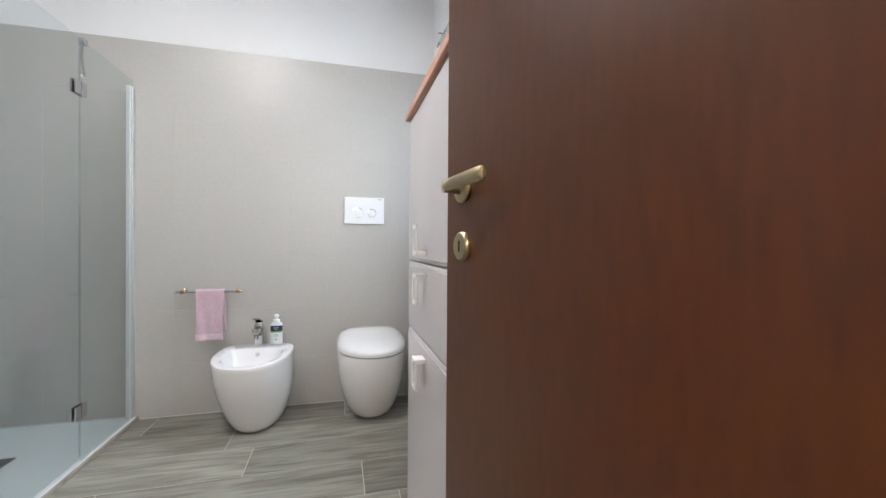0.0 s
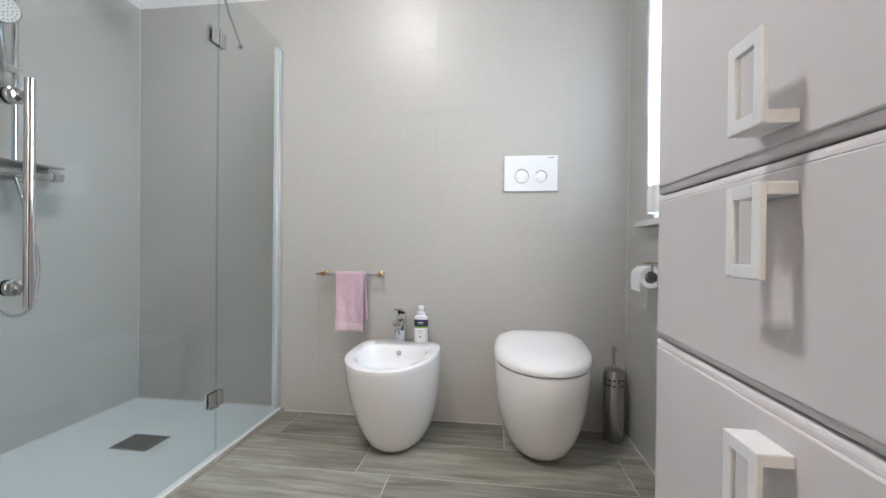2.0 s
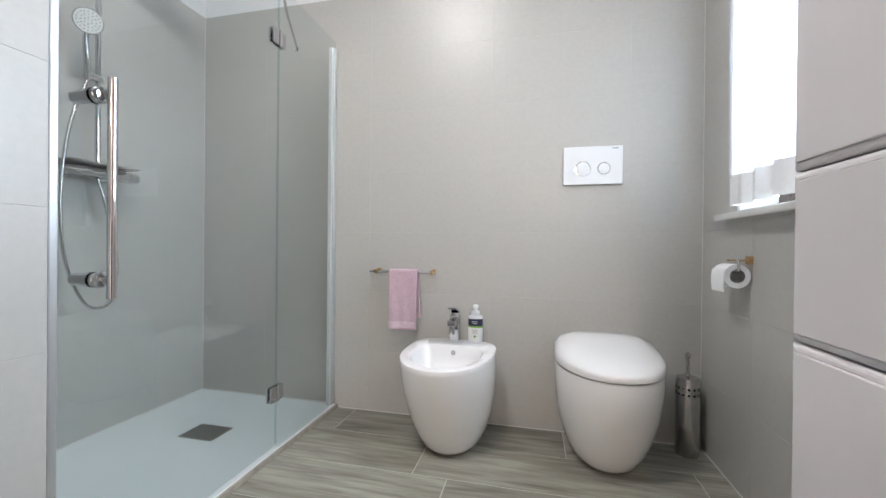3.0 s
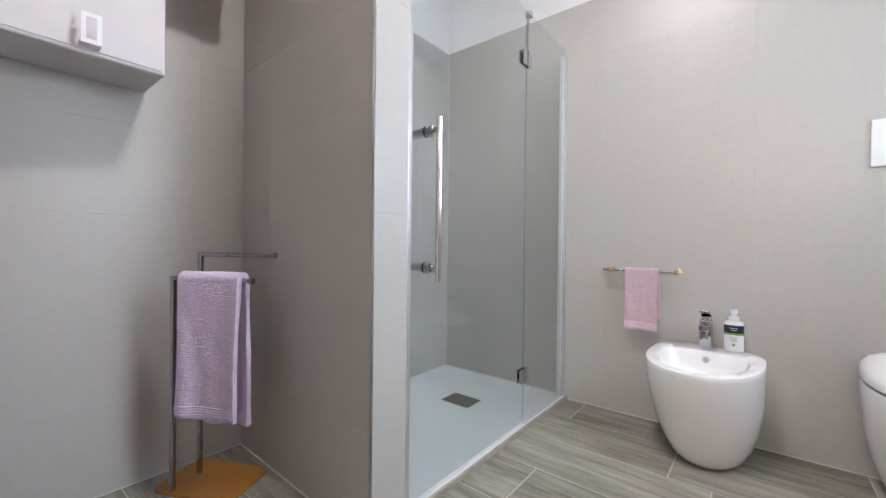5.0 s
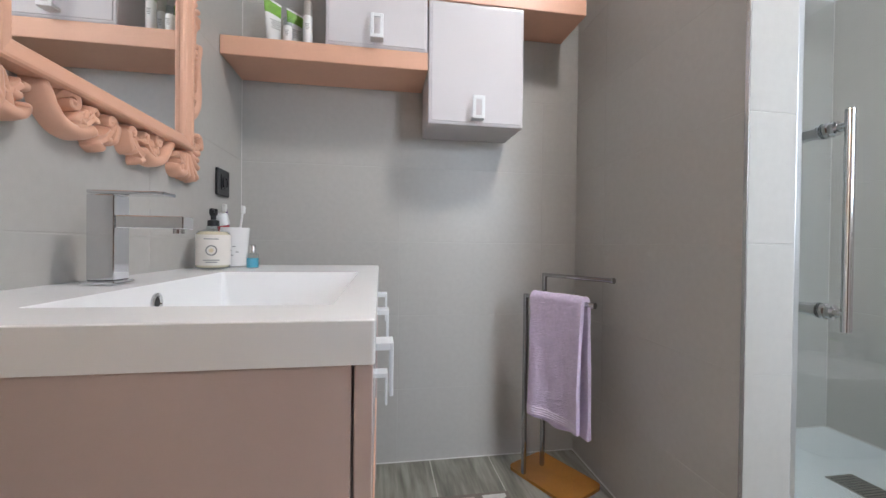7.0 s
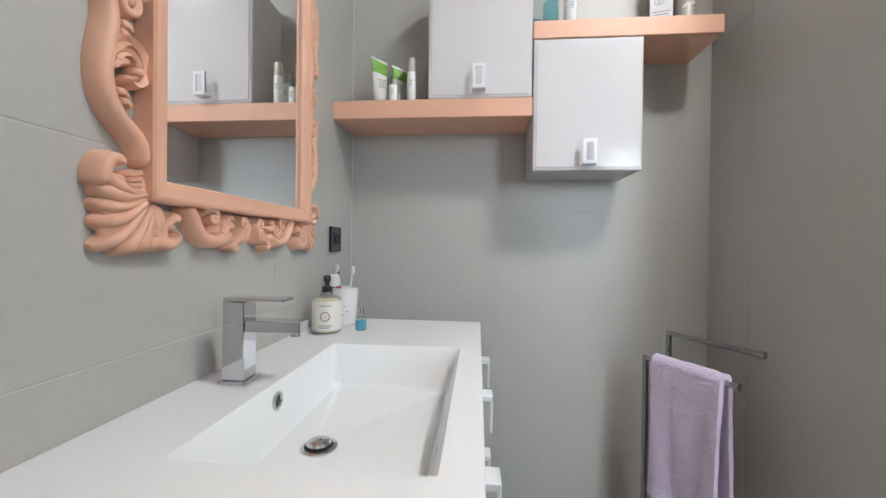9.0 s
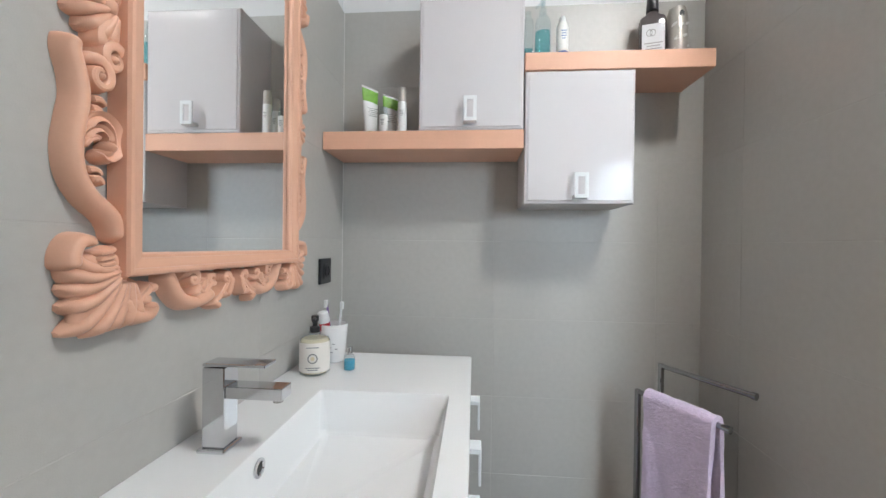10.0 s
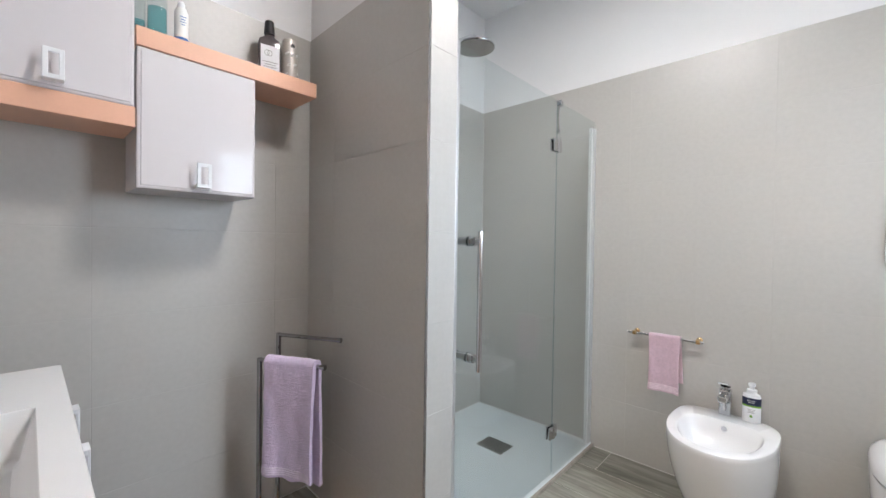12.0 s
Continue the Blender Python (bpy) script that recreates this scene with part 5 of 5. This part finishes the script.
def bidet_soap():
    e = thing("intimate_soap_bottle", "white pump bottle with a navy and green label", "soap bottle", at=(-0.262, 2.862, 0.4135), rz=-90)
    oval = lambda s_, zz: [Vector((0.021 * s_ * math.cos(t * math.pi / 14), 0.035 * s_ * math.sin(t * math.pi / 14), zz)) for t in range(28)]
    part("bottle", loft([oval(0.94, 0), oval(1.0, 0.005), oval(1.0, 0.115), oval(0.9, 0.128), oval(0.42, 0.136)]), PLASTIC, e, "", True)
    part("label", loft([oval(1.012, 0.080), oval(1.012, 0.114)], False, False), NAVY, e, "navy label band", True)
    part("label", loft([oval(1.014, 0.072), oval(1.014, 0.080)], False, False), GREEN, e, "green stripe", True)
    bars(e, 0.0215, 0, 0.100, 0.03, 2, 0.008, LABELW)
    bars(e, 0.0213, 0, 0.06, 0.03, 3, 0.007, GREYINK)
    part("leaf_mark", lathe([(0.006, 0.0), (0.006, 0.0005)], (0.0213, 0.0, 0.03), "x", 14), GREEN, e)
    pump(e, 0.136, PLASTIC, 0.0095, 0.034)


bidet_soap()


# ---- floor mat ----
def bath_mat():
    e = thing("bath_mat", "thin printed patchwork mat with pale letters", "mat")
    x0, x1, y0, y1 = -1.635, -0.95, 0.66, 1.105
    part("backing", box(x0, y0, 0.0005, x1, y1, 0.006, 0.002), mat("mat_grey", (0.20, 0.17, 0.15), 0.9, var=0.25, scale=30, bump=0.5), e)
    cols = ((0.38, 0.34, 0.32), (0.26, 0.29, 0.30), (0.40, 0.32, 0.29), (0.36, 0.36, 0.37), (0.22, 0.18, 0.17))
    for i in range(5):
        for j in range(3):
            a, b_ = x0 + 0.02 + i * 0.13, y0 + 0.015 + j * 0.1
            part("patch", box(a, b_, 0.0061, a + 0.124, b_ + 0.096, 0.0072), mat("mat_print", cols[(i * 2 + j) % 5], 0.9, var=0.3, scale=26, bump=0.4), e, "", False)
    pale = mat("mat_letter", (0.62, 0.60, 0.57), 0.9, var=0.1, scale=40)
    for k, ch in enumerate("MO"):
        cu = bpy.data.curves.new("letter", "FONT")
        cu.body, cu.size, cu.extrude, cu.offset = ch, 0.12, 0.0008, 0.003
        ob = new("letter_source", cu)
        me = bpy.data.meshes.new_from_object(ob.evaluated_get(bpy.context.evaluated_depsgraph_get()))
        bpy.data.objects.remove(ob)
        bpy.data.curves.remove(cu)
        me.materials.append(pale)
        lt = new("letter", me)
        lt.parent = e
        lt.matrix_basis = pose(x0 + 0.012 + 0.105 * k, y1 - 0.10, 0.0076)


bath_mat()


# ---- wall tiles and floor planks, piece by piece ----
TILE_MESH = {}


def piece(name, w, h, t, material, parent, m):
    """A thin bevelled slab, width along local x, height along local z, face towards local -y."""
    key = (name, round(w, 3), round(h, 3))
    if key not in TILE_MESH:
        b = box(0, 0, 0, w, t, h, 0.0009, 1)
        bmesh.ops.recalc_face_normals(b, faces=b.faces)
        me = bpy.data.meshes.new(name)
        b.to_mesh(me)
        b.free()
        me.materials.append(material)
        TILE_MESH[key] = me
    ob = new(name, TILE_MESH[key])
    ob.parent = parent
    ob.matrix_basis = m
    return ob


J, JV = 0.0020, 0.0008                            # level and upright joint widths


def tile_wall(parent, m, length, joints, holes=(), top=TOP):
    """Rows of tiles; m takes (along, depth behind the face, up) into the world."""
    back = box(0, 0.0007, 0, length, D + 0.001, top - 0.001)
    if holes:
        back.free()
        back = bmesh.new()
        for a0, c0, a1, c1 in wall_rects(length, top - 0.001, holes):
            box(a0, 0.0007, c0, a1, D + 0.001, c1, bm=back)
    bmesh.ops.transform(back, matrix=m, verts=back.verts)
    part("grout_bed", back, GROUT, parent)
    edges = [0.0] + [j for j in joints if 0.01 < j < length - 0.01] + [length]
    rows = [round(i * ROW, 4) for i in range(8)]
    for z0, z1 in zip(rows, rows[1:]):
        for a0, a1 in zip(edges, edges[1:]):
            for p0, q0, p1, q1 in cut((a0 + JV / 2, z0 + J / 2, a1 - JV / 2, z1 - J / 2), holes):
                if p1 - p0 > 0.004 and q1 - q0 > 0.004:
                    piece("tile", p1 - p0, q1 - q0, 0.006, TILE, parent, m @ pose(p0, 0, q0))


def cut(r, holes):
    """A rectangle less the holes, as rectangles."""
    out = [r]
    for h in holes:
        nxt = []
        for a0, c0, a1, c1 in out:
            if h[2] <= a0 or h[0] >= a1 or h[3] <= c0 or h[1] >= c1:
                nxt.append((a0, c0, a1, c1))
                continue
            if h[1] > c0:
                nxt.append((a0, c0, a1, h[1]))
            if h[3] < c1:
                nxt.append((a0, h[3], a1, c1))
            l0, l1 = max(c0, h[1]), min(c1, h[3])
            if h[0] > a0:
                nxt.append((a0, l0, h[0], l1))
            if h[2] < a1:
                nxt.append((h[2], l0, a1, l1))
        out = nxt
    return out


def wall_rects(length, top, holes):
    return cut((0, 0, length, top), holes)


def cols(first, length):
    return [first + COL * k for k in range(8) if first + COL * k < length]


# north: along +x, face towards -y
tile_wall(wall_north, pose(XW, YN, 0), XE - XW, cols(0.42, XE - XW))
# west: seen from the east, along +y; two stretches, either side of the partition
mw = lambda y: Matrix(((0, -1, 0, XW), (1, 0, 0, y), (0, 0, 1, 0), (0, 0, 0, 1)))
tile_wall(wall_west, mw(YS), PA[1] + 0.002 - YS, [0.699 - YS, 1.336 - YS])
tile_wall(wall_west, mw(PC + 0.008), YN - PC - 0.008, [0.36, 0.997])
# east: along -y
me_ = Matrix(((0, 1, 0, XE), (-1, 0, 0, YN), (0, 0, 1, 0), (0, 0, 0, 1)))
tile_wall(wall_east, me_, YN - YS, cols(0.40, YN - YS), [(YN - WY1, WZ0, YN - WY0, WZ1)])
# south: along -x
ms = Matrix(((-1, 0, 0, XE), (0, -1, 0, YS), (0, 0, 1, 0), (0, 0, 0, 1)))
tile_wall(wall_south, ms, XE - XW, cols(0.09, XE - XW), [(XE - DX1 - 0.002, 0.0, XE - DX0 + 0.002, DZ + 0.002)])
# partition: south face, slightly askew, then its end and its shower side
ang = math.degrees(math.atan2(PB[1] - PA[1], PB[0] - PA[0]))
Ls = math.hypot(PB[0] - PA[0], PB[1] - PA[1])
mp_ = pose(PA[0], PA[1], 0, 0, 0, ang) @ pose(0, -D, 0)
tile_wall(wall_partition, mp_, Ls, [0.25])
mend = Matrix(((0, -1, 0, PB[0] + D), (1, 0, 0, PB[1] - 0.006), (0, 0, 1, 0), (0, 0, 0, 1)))
tile_wall(wall_partition, mend, PC - PB[1] + 0.012, [])
mback = Matrix(((-1, 0, 0, PB[0]), (0, -1, 0, PC + D), (0, 0, 1, 0), (0, 0, 0, 1)))
tile_wall(wall_partition, mback, PB[0] - XW, cols(0.3, PB[0] - XW))
# edge trims on the partition's free corners
part("corner_trim", box(PB[0] - 0.001, PB[1] - D - 0.001, 0, PB[0] + D + 0.001, PB[1] - 0.0065, TOP, 0.0012), STEEL, wall_partition, "thin metal corner trim")

# pale silicone in the corners and along the floor
def caulk(x0, y0, x1, y1):
    shell("trim", box(x0, y0, 0.0002, x1, y1, 0.0042, 0.0012, 1), SILICONE)


caulk(XW + 0.0003, YS + 0.003, XW + 0.0042, PA[1] - D - 0.001)
caulk(GX + 0.03, YN - 0.0042, XE - 0.003, YN - 0.0003)
caulk(XE - 0.0042, 1.61, XE - 0.0003, YN - 0.005)
b = loft([[Vector((PA[0] + D, PA[1] - D - 0.0042, z)), Vector((PB[0], PB[1] - D - 0.0042, z)), Vector((PB[0], PB[1] - D - 0.0003, z)), Vector((PA[0] + D, PA[1] - D - 0.0003, z))] for z in (0.0002, 0.004)])
shell("trim", b, SILICONE)
for x, y in ((XW, YS), (XE - 0.003, YN - 0.003), (XW, YN - 0.003)):
    shell("trim", box(x + 0.0002, y + 0.0002, 0.005, x + 0.0028, y + 0.0028, TOP - 0.002, 0.0008, 1), SILICONE)
shell("trim", box(XW + 0.0003, 1.626, 0.0185, XW + 0.005, YN - 0.006, 0.024, 0.0015, 1), SILICONE)
shell("trim", box(XW + 0.0003, YN - 0.005, 0.0185, GX - 0.04, YN - 0.0003, 0.024, 0.0015, 1), SILICONE)

PW, PL, FJ = 0.262, 1.06, 0.004
START = {9: -0.438, 8: -0.300, 10: 0.15, 7: 0.22, 5: -1.50, 4: -0.9, 3: -1.3}
for r in range(-5, 12):
    y0 = 0.054 + r * PW
    first = START.get(r, -0.7 + 0.37 * (r % 3))
    x = first - PL * 3
    while x < XE + 0.05:
        lo, hi = (XW - 0.05, XE + 0.05) if r >= 0 else (-1.1, 0.75)
        for a0, c0, a1, c1 in cut((max(x, lo) + FJ / 2, y0 + FJ / 2, min(x + PL, hi) - FJ / 2, min(y0 + PW, YN + 0.02) - FJ / 2), [(XW - 0.1, 1.6, GX + 0.013, YN + 0.1)]):
            if a1 - a0 > 0.01 and c1 - c0 > 0.01:
                piece("plank", a1 - a0, c1 - c0, 0.0065, FLOOR, floor, Matrix(((1, 0, 0, a0), (0, 0, 1, c0), (0, -1, 0, 0), (0, 0, 0, 1))))
        x += PL
